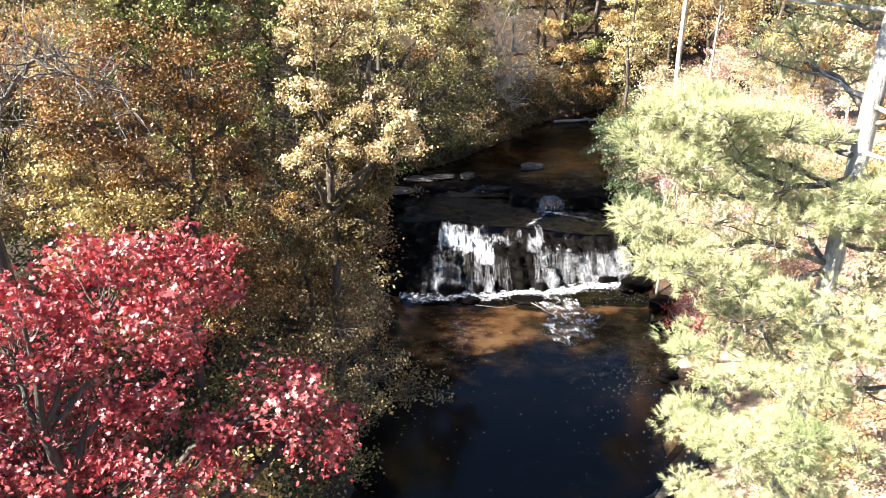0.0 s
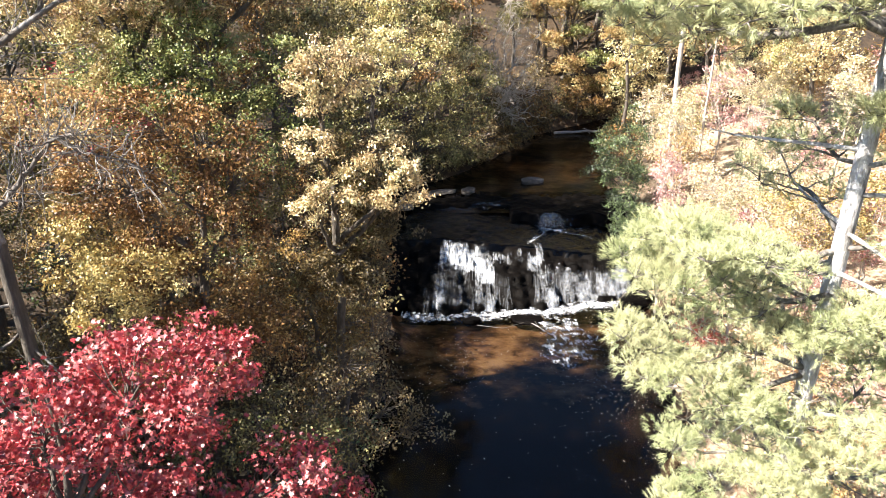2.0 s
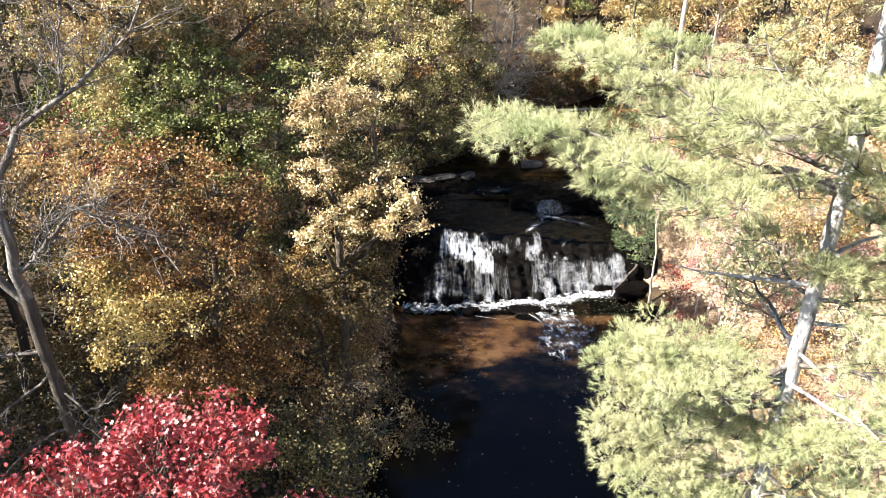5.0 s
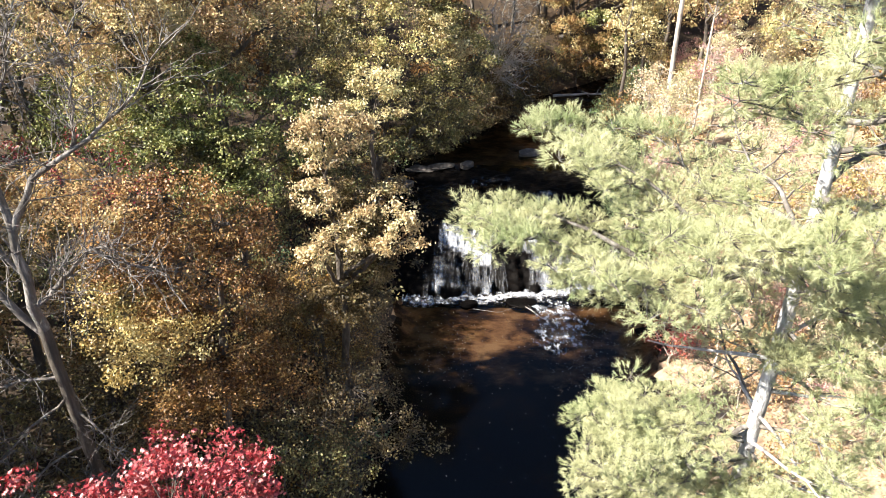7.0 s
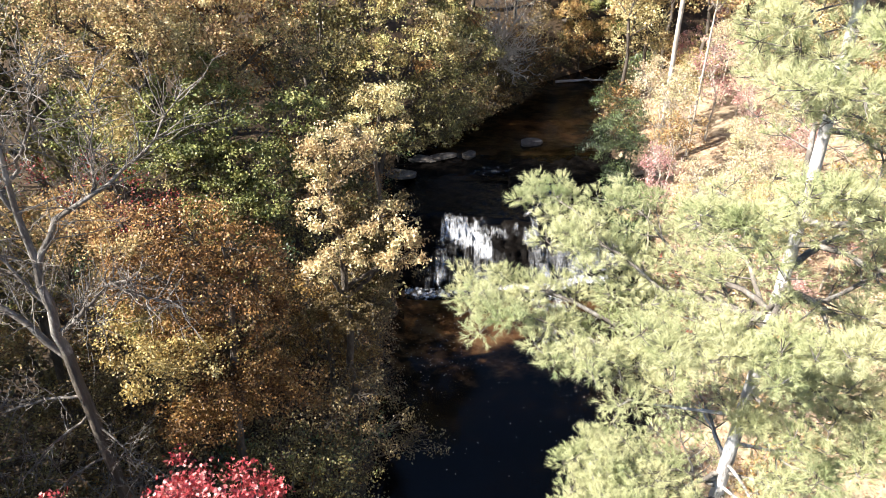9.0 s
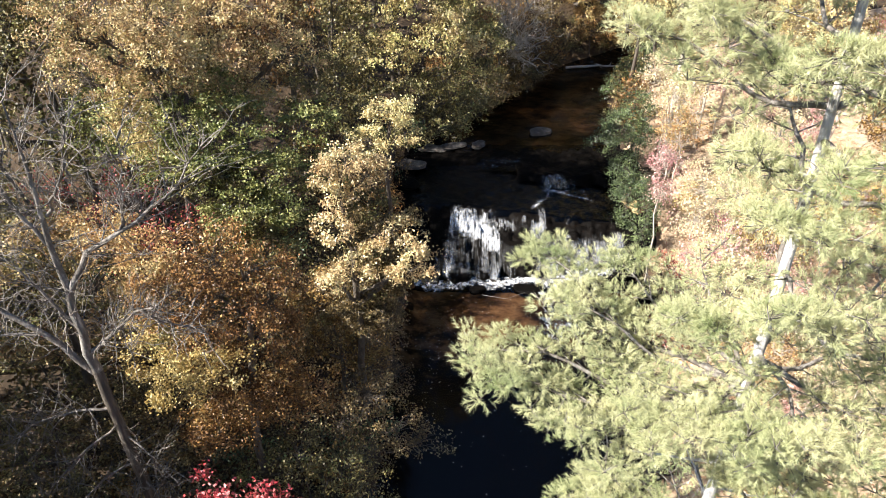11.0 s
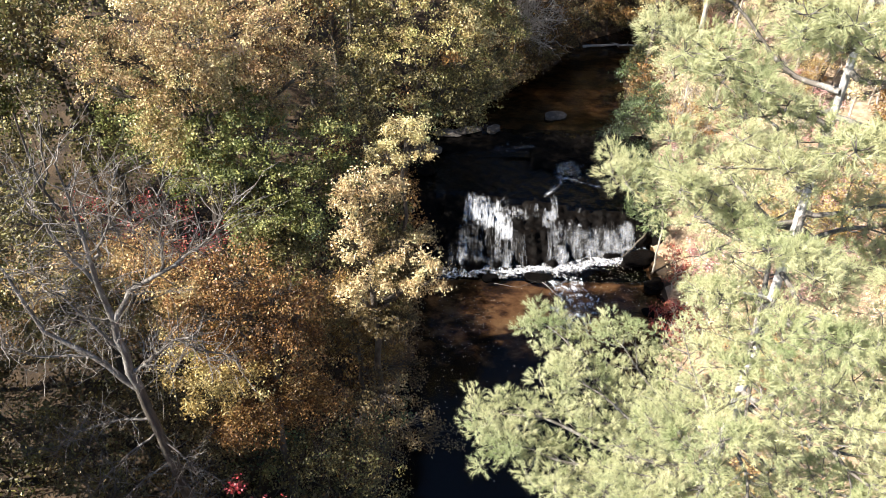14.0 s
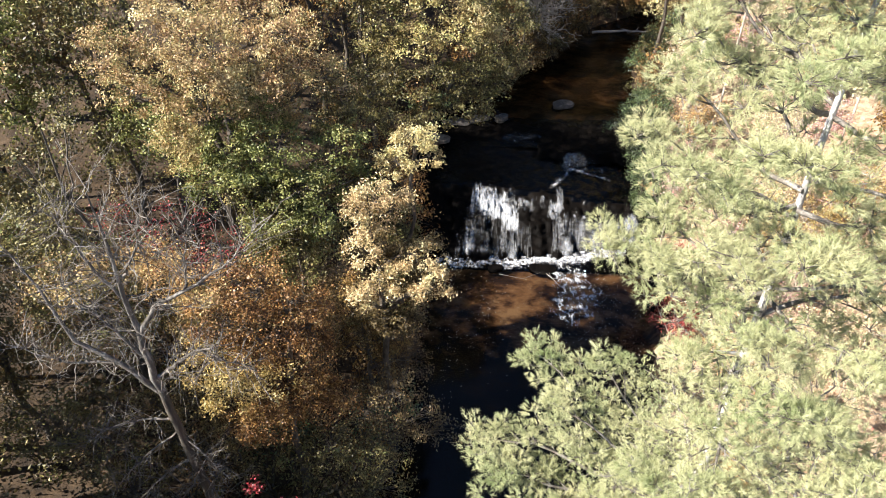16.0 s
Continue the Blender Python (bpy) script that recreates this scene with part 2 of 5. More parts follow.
# Dark olive and brown, also used to paint shade into inner and lower crowns.
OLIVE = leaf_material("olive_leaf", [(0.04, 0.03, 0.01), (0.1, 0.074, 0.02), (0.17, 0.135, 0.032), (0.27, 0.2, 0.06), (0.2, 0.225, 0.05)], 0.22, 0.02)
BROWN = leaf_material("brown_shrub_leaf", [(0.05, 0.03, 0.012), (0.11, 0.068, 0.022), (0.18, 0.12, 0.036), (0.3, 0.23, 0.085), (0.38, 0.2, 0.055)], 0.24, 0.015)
PINK = leaf_material("pink_leaf", [(0.4, 0.1, 0.1), (0.54, 0.24, 0.21), (0.64, 0.4, 0.34), (0.66, 0.5, 0.4)], 0.35, 0.01)
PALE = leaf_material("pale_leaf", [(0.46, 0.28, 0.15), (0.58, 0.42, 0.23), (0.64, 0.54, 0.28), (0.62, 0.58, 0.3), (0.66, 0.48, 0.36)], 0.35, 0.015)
ORANGE = leaf_material("orange_leaf", [(0.26, 0.115, 0.03), (0.42, 0.235, 0.06), (0.53, 0.37, 0.11), (0.58, 0.48, 0.19)], 0.35, 0.012)
CRIMSON = leaf_material("crimson_leaf", [(0.12, 0.012, 0.012), (0.26, 0.025, 0.02), (0.4, 0.07, 0.04), (0.44, 0.2, 0.08)], 0.3, 0.006)
EVERGREEN = leaf_material("evergreen_leaf", [(0.02, 0.034, 0.01), (0.045, 0.075, 0.018), (0.1, 0.15, 0.035), (0.22, 0.29, 0.08)], 0.22, 0.008, 0.06)
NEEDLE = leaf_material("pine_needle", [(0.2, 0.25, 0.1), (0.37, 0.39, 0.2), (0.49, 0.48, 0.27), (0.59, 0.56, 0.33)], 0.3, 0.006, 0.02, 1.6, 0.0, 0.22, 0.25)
BARK = solid_material("grey_bark", [(0.25, (0.03, 0.024, 0.019)), (0.5, (0.09, 0.074, 0.058)), (0.75, (0.21, 0.18, 0.145))], 7, 0.9, 0.8, 30, (1, 1, 0.22))
PALE_BARK = solid_material("pale_bark", [(0.25, (0.16, 0.13, 0.1)), (0.5, (0.4, 0.35, 0.29)), (0.75, (0.62, 0.57, 0.5))], 6, 0.85, 0.5, 24, (1, 1, 0.3))
GREY_BARK = solid_material("weathered_bark", [(0.25, (0.06, 0.05, 0.042)), (0.5, (0.15, 0.13, 0.11)), (0.75, (0.46, 0.43, 0.39))], 6, 0.9, 0.5, 24, (1, 1, 0.3))
PINE_BARK = solid_material("pine_bark", [(0.3, (0.05, 0.04, 0.035)), (0.4, (0.26, 0.24, 0.22)), (0.5, (0.55, 0.52, 0.5)), (0.8, (0.72, 0.69, 0.67))], 9, 0.9, 1.0, 26, (1, 1, 0.35))
# Forest soil darkened, and a pale twin: shade and sun put into the colour.
SHADED_LITTER = solid_material("shaded_litter_soil", [(0.25, (0.012, 0.009, 0.006)), (0.42, (0.03, 0.02, 0.012)), (0.55, (0.06, 0.038, 0.02)), (0.75, (0.12, 0.078, 0.044))], 1.6, 0.9, 0.8, 9)
SUNLIT_LITTER = solid_material("sunlit_leaf_cover", [(0.25, (0.1, 0.065, 0.04)), (0.42, (0.22, 0.15, 0.095)), (0.55, (0.36, 0.27, 0.18)), (0.75, (0.5, 0.4, 0.3))], 3.0, 0.9, 0.9, 14)
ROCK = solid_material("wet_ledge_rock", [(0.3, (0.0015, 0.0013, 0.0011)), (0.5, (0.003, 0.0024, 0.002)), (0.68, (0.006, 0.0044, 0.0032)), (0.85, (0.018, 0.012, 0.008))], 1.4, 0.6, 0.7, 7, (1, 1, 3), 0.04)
DRY_ROCK = solid_material("dry_rock", [(0.3, (0.03, 0.026, 0.022)), (0.5, (0.09, 0.077, 0.066)), (0.75, (0.26, 0.23, 0.2))], 3, 0.85, 0.8, 14)
DEAD_WOOD = solid_material("bleached_wood", [(0.3, (0.2, 0.17, 0.14)), (0.55, (0.45, 0.4, 0.35)), (0.8, (0.66, 0.6, 0.54))], 8, 0.85, 0.5, 30, (1, 1, 0.3))
LEAF_FALL = leaf_material("fallen_leaf", [(0.2, 0.09, 0.04), (0.42, 0.22, 0.1), (0.56, 0.38, 0.18), (0.6, 0.5, 0.3), (0.45, 0.12, 0.08)], 0.2, 0.01)
LEAF_AFLOAT = leaf_material("wet_leaf_afloat", [(0.3, 0.2, 0.12), (0.5, 0.4, 0.28), (0.62, 0.54, 0.4), (0.7, 0.64, 0.5), (0.42, 0.24, 0.16)], 0.2, 0.01)


def bed_material():
    m, n, l = material("stream_bed_sand")
    a, b = noise_node(n, l, 0.8, 5, 0.62, stretch=(1, 1.5, 1)), noise_node(n, l, 6, 6, 0.7)
    r = ramp(n, [(0.3, (0.04, 0.024, 0.013)), (0.44, (0.13, 0.075, 0.036)), (0.54, (0.46, 0.28, 0.14)), (0.66, (0.7, 0.49, 0.27))])
    l.new(a.outputs[0], r.inputs[0])
    # Bed colour blackened short of the falls, standing in for shade and deep water.
    tc, sep, span, bed_shade = n.new("ShaderNodeTexCoord"), n.new("ShaderNodeSeparateXYZ"), n.new("ShaderNodeMapRange"), n.new("ShaderNodeMix")
    bed_shade.data_type = "RGBA"
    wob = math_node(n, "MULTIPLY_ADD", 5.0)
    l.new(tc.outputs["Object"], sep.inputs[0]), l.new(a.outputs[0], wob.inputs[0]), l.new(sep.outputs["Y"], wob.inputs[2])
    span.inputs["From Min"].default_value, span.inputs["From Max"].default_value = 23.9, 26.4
    l.new(wob.outputs[0], span.inputs["Value"]), l.new(span.outputs[0], bed_shade.inputs["Factor"])
    bed_shade.inputs["A"].default_value = (0.014, 0.01, 0.008, 1)
    l.new(r.outputs[0], bed_shade.inputs["B"])
    p, out, bp = n.new("ShaderNodeBsdfPrincipled"), n.new("ShaderNodeOutputMaterial"), n.new("ShaderNodeBump")
    p.inputs["Roughness"].default_value = 0.9
    bp.inputs["Strength"].default_value, bp.inputs["Distance"].default_value = 0.6, 0.04
    l.new(b.outputs[0], bp.inputs["Height"]), l.new(bp.outputs[0], p.inputs["Normal"])
    l.new(bed_shade.outputs["Result"], p.inputs["Base Color"]), l.new(p.outputs[0], out.inputs[0])
    return m


def water_material(name, tint, ripple, scale, rough=0.06):
    """Tannin-brown water: the bed shows through, the surface mirrors by its angle."""
    m, n, l = material(name)
    tr, gl, mix, out = n.new("ShaderNodeBsdfTransparent"), n.new("ShaderNodeBsdfGlossy"), n.new("ShaderNodeMixShader"), n.new("ShaderNodeOutputMaterial")
    tr.inputs[0].default_value = (*tint, 1)
    gl.inputs["Roughness"].default_value = rough
    fr, bp = n.new("ShaderNodeLayerWeight"), n.new("ShaderNodeBump")
    fr.inputs["Blend"].default_value = 0.5
    steep, gloss = math_node(n, "POWER", 5.0), math_node(n, "MULTIPLY_ADD", 0.98)
    gloss.inputs[2].default_value = 0.02
    l.new(fr.outputs["Facing"], steep.inputs[0]), l.new(steep.outputs[0], gloss.inputs[0])
    a = noise_node(n, l, scale, 4, 0.6, stretch=(1, 0.6, 1))
    bp.inputs["Strength"].default_value, bp.inputs["Distance"].default_value = ripple, 0.03
    l.new(a.outputs[0], bp.inputs["Height"])
    l.new(bp.outputs[0], fr.inputs["Normal"]), l.new(bp.outputs[0], gl.inputs["Normal"])
    l.new(gloss.outputs[0], mix.inputs[0]), l.new(tr.outputs[0], mix.inputs[1]), l.new(gl.outputs[0], mix.inputs[2])
    l.new(mix.outputs[0], out.inputs[0])
    return m


def foam_material(name, scale, lo, hi, stretch=None, body=1.0):
    """White water, torn into lace by noise; body is how dense its whitest parts are."""
    m, n, l = material(name)
    a = noise_node(n, l, scale, 6, 0.7, stretch=stretch)
    r = ramp(n, [(lo, (0, 0, 0)), (hi, (body, body, body))])
    l.new(a.outputs[0], r.inputs[0])
    p, tr, mix, out = n.new("ShaderNodeBsdfPrincipled"), n.new("ShaderNodeBsdfTransparent"), n.new("ShaderNodeMixShader"), n.new("ShaderNodeOutputMaterial")
    p.inputs["Base Color"].default_value = (0.82, 0.83, 0.85, 1)
    p.inputs["Roughness"].default_value = 0.35
    l.new(r.outputs[0], mix.inputs[0]), l.new(tr.outputs[0], mix.inputs[1]), l.new(p.outputs[0], mix.inputs[2])
    l.new(mix.outputs[0], out.inputs[0])
    return m


def falling_material(name, streak, lo, hi, body):
    """Soft falling water: fine streaks down the face, thinned by larger patches."""
    m, n, l = material(name)
    a = noise_node(n, l, streak, 5, 0.65, stretch=(1, 0.22, 0.16))
    b = noise_node(n, l, 2.4, 4, 0.6, stretch=(1, 0.7, 0.8))
    ra, rb = ramp(n, [(lo, (0.06, 0.06, 0.06)), (hi, (body, body, body))]), ramp(n, [(0.34, (0.25, 0.25, 0.25)), (0.6, (1, 1, 1))])
    mul = math_node(n, "MULTIPLY")
    l.new(a.outputs[0], ra.inputs[0]), l.new(b.outputs[0], rb.inputs[0])
    l.new(ra.outputs[0], mul.inputs[0]), l.new(rb.outputs[0], mul.inputs[1])
    p, tr, mix, out = n.new("ShaderNodeBsdfPrincipled"), n.new("ShaderNodeBsdfTransparent"), n.new("ShaderNodeMixShader"), n.new("ShaderNodeOutputMaterial")
    p.inputs["Base Color"].default_value = (0.8, 0.82, 0.85, 1)
    p.inputs["Roughness"].default_value = 0.4
    l.new(mul.outputs[0], mix.inputs[0]), l.new(tr.outputs[0], mix.inputs[1]), l.new(p.outputs[0], mix.inputs[2])
    l.new(mix.outputs[0], out.inputs[0])
    return m


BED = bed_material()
POOL = water_material("pool_water", (0.34, 0.3, 0.265), 0.16, 2.2)
SHELF = water_material("shelf_water", (0.14, 0.12, 0.11), 1.0, 7, 0.22)
RIFFLE = water_material("stream_water", (0.16, 0.135, 0.11), 0.6, 5)
FALL = falling_material("falling_water", 18, 0.34, 0.78, 0.42)
CURTAIN = falling_material("water_curtain", 20, 0.36, 0.8, 0.2)
VEIL = falling_material("water_veil", 18, 0.4, 0.8, 0.5)
FOAM = foam_material("foam", 5, 0.44, 0.8, None, 0.58)
LACE = foam_material("foam_lace", 4.5, 0.46, 0.76, (1, 0.6, 1))

# ---- ground: one sheet with the stream cut into it ----
EDGE_Y = np.array([-400, -20, 0, 10, 15, 19, 22, 25, 27, 29, 31, 35, 38, 42, 49, 53, 58, 65, 400], float)
EDGE_L = np.array([-6, -4, -3.0, -2.8, -2.6, -2.5, -2.4, -2.4, -2.4, -2.5, -2.7, -3.0, -1.6, 2.0, 6.4, 13, 26, 44, 900], float)
EDGE_R = np.array([3, 4, 4.6, 5.4, 6.2, 7.4, 8.4, 9.3, 9.3, 9.0, 9.3, 9.4, 9.3, 9.6, 12.6, 19, 33, 52, 910], float)
BED_Z = np.array([-1.3, -1.3, -1.3, -1.3, -1.2, -1.0, -0.6, -0.38, -0.4, -0.4, 0.6, 1.15, 1.78, 1.82, 2.1, 2.4, 2.7, 3.2, 5], float)
WATER_Z = np.array([0, 0, 0, 0, 0, 0, 0, 0, 0, 0, 1.5, 1.7, 1.95, 2.0, 2.3, 2.6, 2.9, 3.4, 5.2], float)


def ripple_field(x, y, f, k=0.0):
    return np.sin(x * f + 1.3 * np.sin(y * f * 0.7 + k)) * np.cos(y * f * 0.9 + 1.1 * np.sin(x * f * 0.6 + 2 * k))


def ground_height(x, y):
    el, er = np.interp(y, EDGE_Y, EDGE_L), np.interp(y, EDGE_Y, EDGE_R)
    el = el + 0.25 * np.sin(y * 1.3) + 0.15 * np.sin(y * 3.1)
    er = er + 0.25 * np.sin(y * 1.1 + 1) + 0.15 * np.sin(y * 2.7)
    bed, wz = np.interp(y, EDGE_Y, BED_Z), np.interp(y, EDGE_Y, WATER_Z)
    dl, dr = el - x, x - er
    out = np.maximum(dl, dr)
    inside = np.clip(-out / 0.8, 0, 1)
    left = wz + 0.05 + np.interp(dl, [0, 0.5, 3, 9, 40, 400], [0, 0.35, 1.3, 2.6, 8, 40])
    right = wz + 0.05 + np.interp(dr, [0, 0.5, 3, 9, 40, 400], [0, 0.3, 0.9, 2.2, 8, 40])
    bank = np.where(dl > dr, left, right)
    rough = 0.14 * ripple_field(x, y, 0.9) + 0.07 * ripple_field(x, y, 2.3, 1) + 0.03 * ripple_field(x, y, 5.1, 2)
    bank = bank + rough * np.clip(out / 1.0, 0, 1)
    bed = bed + 0.06 * ripple_field(x, y, 1.7, 3) + 0.03 * ripple_field(x, y, 4.3, 1)
    mix = inside * inside * (3 - 2 * inside)
    return np.where(out > 0, bank, (wz + 0.05) * (1 - mix) + bed * mix)


def grid_mesh(name, xs, ys, height, mat, smooth=True):
    X, Y = np.meshgrid(xs, ys)
    V = np.stack([X, Y, height(X, Y)], -1).reshape(-1, 3)
    nx, ny = len(xs), len(ys)
    i, j = np.meshgrid(np.arange(ny - 1), np.arange(nx - 1), indexing="ij")
    a = i * nx + j
    F = np.stack([a, a + 1, a + nx + 1, a + nx], -1).reshape(-1, 4)
    return mesh_data(name, V, F, mat, smooth)


far = np.array([30, 40, 55, 80, 120, 200, 320, 500.0])
xs = np.concatenate([-far[::-1], np.arange(-24, 24.1, 0.42), far])
ys = np.concatenate([-far[::-1], np.arange(-20, 72.1, 0.46), [80, 90, 110, 140, 200, 300, 500.0]])
ground_data = grid_mesh("ground", xs, ys, ground_height, SHADED_LITTER)
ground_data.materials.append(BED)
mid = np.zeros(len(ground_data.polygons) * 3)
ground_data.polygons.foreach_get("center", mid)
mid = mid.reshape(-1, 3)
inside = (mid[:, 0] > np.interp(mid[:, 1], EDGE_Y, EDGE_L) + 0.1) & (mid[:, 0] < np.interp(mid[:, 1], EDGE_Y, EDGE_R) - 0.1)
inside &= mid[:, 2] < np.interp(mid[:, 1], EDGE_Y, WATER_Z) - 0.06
ground_data.materials.append(SUNLIT_LITTER)
# Sun painted in: the bank that the light reaches takes the paler litter.
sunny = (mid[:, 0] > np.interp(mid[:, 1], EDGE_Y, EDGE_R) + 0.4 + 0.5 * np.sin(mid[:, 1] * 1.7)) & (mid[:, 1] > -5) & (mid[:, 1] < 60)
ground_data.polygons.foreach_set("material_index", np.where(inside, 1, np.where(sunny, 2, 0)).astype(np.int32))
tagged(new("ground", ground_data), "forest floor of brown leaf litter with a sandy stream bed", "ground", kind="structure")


def ground_at(x, y):
    return float(ground_height(np.array([float(x)]), np.array([float(y)]))[0])


# ---- the ledge of the falls ----
def foot_y(x):
    return 26.6 + 0.10 * np.maximum(x, 0) + 0.022 * np.maximum(x - 2, 0) ** 2 + 0.12 * np.sin(x * 2.3)


def lip_y(x):
    return 30.9 - 0.13 * np.maximum(x, 0) + 0.12 * np.sin(x * 1.7 + 1)


def lip_z(x):
    return 1.62 - 0.05 * np.maximum(x, 0)


STEP_U = np.array([0, 0.05, 0.20, 0.25, 0.42, 0.47, 0.66, 0.72, 0.9, 0.95, 1.0])
STEP_Z = np.array([-0.3, 0.28, 0.36, 0.62, 0.68, 0.98, 1.06, 1.32, 1.38, 1.6, 1.62])


def ledge_height(x, y):
    f, l = foot_y(x), lip_y(x)
    wob = 0.055 * np.sin(x * 1.9 + 0.7) + 0.04 * np.sin(x * 4.7) + 0.03 * np.sin(x * 9.1 + y)
    u = (y - f) / (l - f)
    block = (0.1 * np.sign(np.sin(x * 1.9 + np.floor(u * 4) * 2.1)) + 0.07 * np.sign(np.sin(x * 4.3 + np.floor(u * 6) * 1.3))) * np.clip(u * 4, 0, 1) * np.clip((1.1 - u) * 4, 0.3, 1)
    face = np.interp(u + wob + block * 0.5, STEP_U, STEP_Z) * lip_z(x) / 1.62
    upper_y = 33.4 + 0.16 * np.sin(x * 1.9) + 0.1 * np.sin(x * 5.3) + np.where(x < 3.4, 1.6, 0)
    shelf = lip_z(x) - 0.02 + 0.035 * ripple_field(x, y, 3.1) + 0.02 * (y - l)
    over = 1.86 + 0.03 * ripple_field(x, y, 2.2, 1)
    blend = np.clip((y - upper_y) / 0.25, 0, 1)
    top = shelf * (1 - blend) + np.maximum(over, shelf) * blend
    z = np.where(u < 1, face, np.maximum(top, 0))
    fine = 0.03 * ripple_field(x, y, 7.3, 2) + 0.02 * ripple_field(x, y, 13.0, 5)
    el, er = np.interp(y, EDGE_Y, EDGE_L), np.interp(y, EDGE_Y, EDGE_R)
    rim = np.clip((el + 1.0 - x) / 1.4, 0, 1) * 0.45 + np.clip((x - er + 0.6) / 1.2, 0, 1) * 0.4
    return z + fine + rim * (0.7 + 0.5 * ripple_field(x, y, 1.7, 4))


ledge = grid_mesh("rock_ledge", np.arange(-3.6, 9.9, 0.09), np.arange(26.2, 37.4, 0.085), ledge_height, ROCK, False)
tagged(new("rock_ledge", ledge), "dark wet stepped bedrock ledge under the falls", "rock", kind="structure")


# ---- water ----
def water_sheet(name, x0, x1, y0, y1, level, mat, label, step=0.4):
    me = grid_mesh(name, np.arange(x0, x1, step), np.arange(y0, y1, step), level, mat)
    return tagged(new(name, me), label, "water", kind="structure")


water_sheet("water_pool", -7, 11, -60, 29.9, lambda x, y: np.zeros_like(x) + 0.0, POOL, "still brown pool mirroring blue sky and trees", 0.5)
water_sheet("water_upper", -4.4, 30, 34.4, 58, lambda x, y: np.interp(y, EDGE_Y, WATER_Z) + 0.01, RIFFLE, "shallow dark stream above the falls")
shelf_water = grid_mesh("water_shelf", np.arange(-2.2, 9.5, 0.15), np.arange(28.2, 35.0, 0.15),
                        lambda x, y: np.where(y > lip_y(x) - 0.1, lip_z(x) + 0.02 + 0.02 * (y - lip_y(x)) + 0.03 * ripple_field(x, y, 5.3, 2) + 0.02 * ripple_field(x, y, 9.7, 1), ledge_height(x, y) - 0.2), SHELF)
tagged(new("water_shelf", shelf_water), "thin sheet of dark water over the ledge", "water", kind="structure")


def strands(jets, seed, y_from, y_to):
    """Ribbons of white water that run down the ledge: (x, spread, how many, width, start share, end share)."""
    rng = np.random.default_rng(seed)
    vs, fs, base = [], [], 0
    for x0, spread, n, width, s0, s1 in jets:
        for _ in range(int(n * 1.5)):
            x = x0 + spread * rng.uniform(-1.7, 1.7)
            a, b = y_from(x), y_to(x)
            k = 12
            for _ in range(4):
                first = s0 + rng.uniform(-0.05, 0.85) * (s1 - s0)
                last = min(first + rng.uniform(0.2, 0.6) * (s1 - s0), s1)
                probe = ledge_height(np.array([x, x]), a + (b - a) * np.array([first, last]))
                if probe[0] - probe[1] > 0.5 * abs(b - a) * (last - first):
                    break
            ragged = 0.09 * math.sin(x * 7.3 + seed) + 0.07 * math.sin(x * 17.1) + 0.05 * math.sin(x * 41)
            first, last = max(first, s0 + ragged * (s1 - s0) - 0.04), max(last, s0 + (ragged + 0.12) * (s1 - s0))
            s = np.linspace(max(first, -0.22), min(last, 1.04), k)
            y = a + (b - a) * s
            xx = x + np.cumsum(rng.normal(0, 0.012, k)) + (x - x0) * 0.35 * (s - s0)
            z = ledge_height(xx, y)
            z = np.convolve(np.pad(z, 2, mode="edge"), [0.15, 0.22, 0.26, 0.22, 0.15], "valid") + rng.uniform(0.03, 0.07)
            yy = y - 0.02 - rng.uniform(0, 0.05)
            q = np.linspace(0, 1, k)
            w = 0.6 * width * rng.uniform(0.2, 1.9) * np.sin(np.pi * (0.06 + 0.9 * q)) ** 0.6 * (0.8 + 0.3 * np.sin(q * 5 + x * 9))
            tilt = rng.uniform(-0.5, 0.5)
            L = np.stack([xx - w, yy - w * tilt, z], -1)
            R = np.stack([xx + w, yy + w * tilt, z], -1)
            vs.append(np.stack([L, R], 1).reshape(-1, 3))
            i = np.arange(k - 1) * 2
            fs.append(base + np.stack([i, i + 1, i + 3, i + 2], -1))
            base += 2 * k
    return np.concatenate(vs), np.concatenate(fs)


def veil(x0, x1, y_from, y_to, s0, s1, seed, name):
    """A thin torn sheet of water lying on the ledge, with a ragged outline."""
    rng = np.random.default_rng(seed)
    nx, ns = int((x1 - x0) / 0.05), 46
    X, S = np.meshgrid(np.linspace(x0, x1, nx), np.linspace(s0, s1, ns))
    Y = y_from(X) + (y_to(X) - y_from(X)) * S
    Z = ledge_height(X, Y) + 0.02
    V = np.stack([X, Y - 0.02, Z], -1).reshape(-1, 3)
    i, j = np.meshgrid(np.arange(ns - 1), np.arange(nx - 1), indexing="ij")
    a = i * nx + j
    F = np.stack([a, a + 1, a + nx + 1, a + nx], -1).reshape(-1, 4)
    xq, sq = X[:-1, :-1].ravel(), ((S[:-1, :-1] - s0) / (s1 - s0)).ravel()
    lump = 0.5 + 0.3 * np.sin(xq * 4.1 + seed) + 0.25 * np.sin(xq * 9.7 + 2 * sq + seed * 2) + 0.2 * np.sin(xq * 2.3 - 3 * sq + seed)
    edge = np.minimum((xq - x0), (x1 - xq)) / 0.25
    steep = np.abs(np.diff(Z, axis=0))[:, :-1].ravel() > 0.6 * np.abs(np.diff(Y, axis=0))[:, :-1].ravel()
    keep = (steep | (rng.random(len(lump)) < 0.45)) & (lump + rng.normal(0, 0.12, len(lump)) > 0.42) & (edge + rng.normal(0, 0.5, len(lump)) > 0.4) & (sq > 0.06 + 0.1 * np.sin(xq * 5.3 + seed) + 0.08 * np.sin(xq * 13 + seed) + 0.12 * rng.random(len(sq)))
    return mesh_data(name, V, F[keep], VEIL, True)


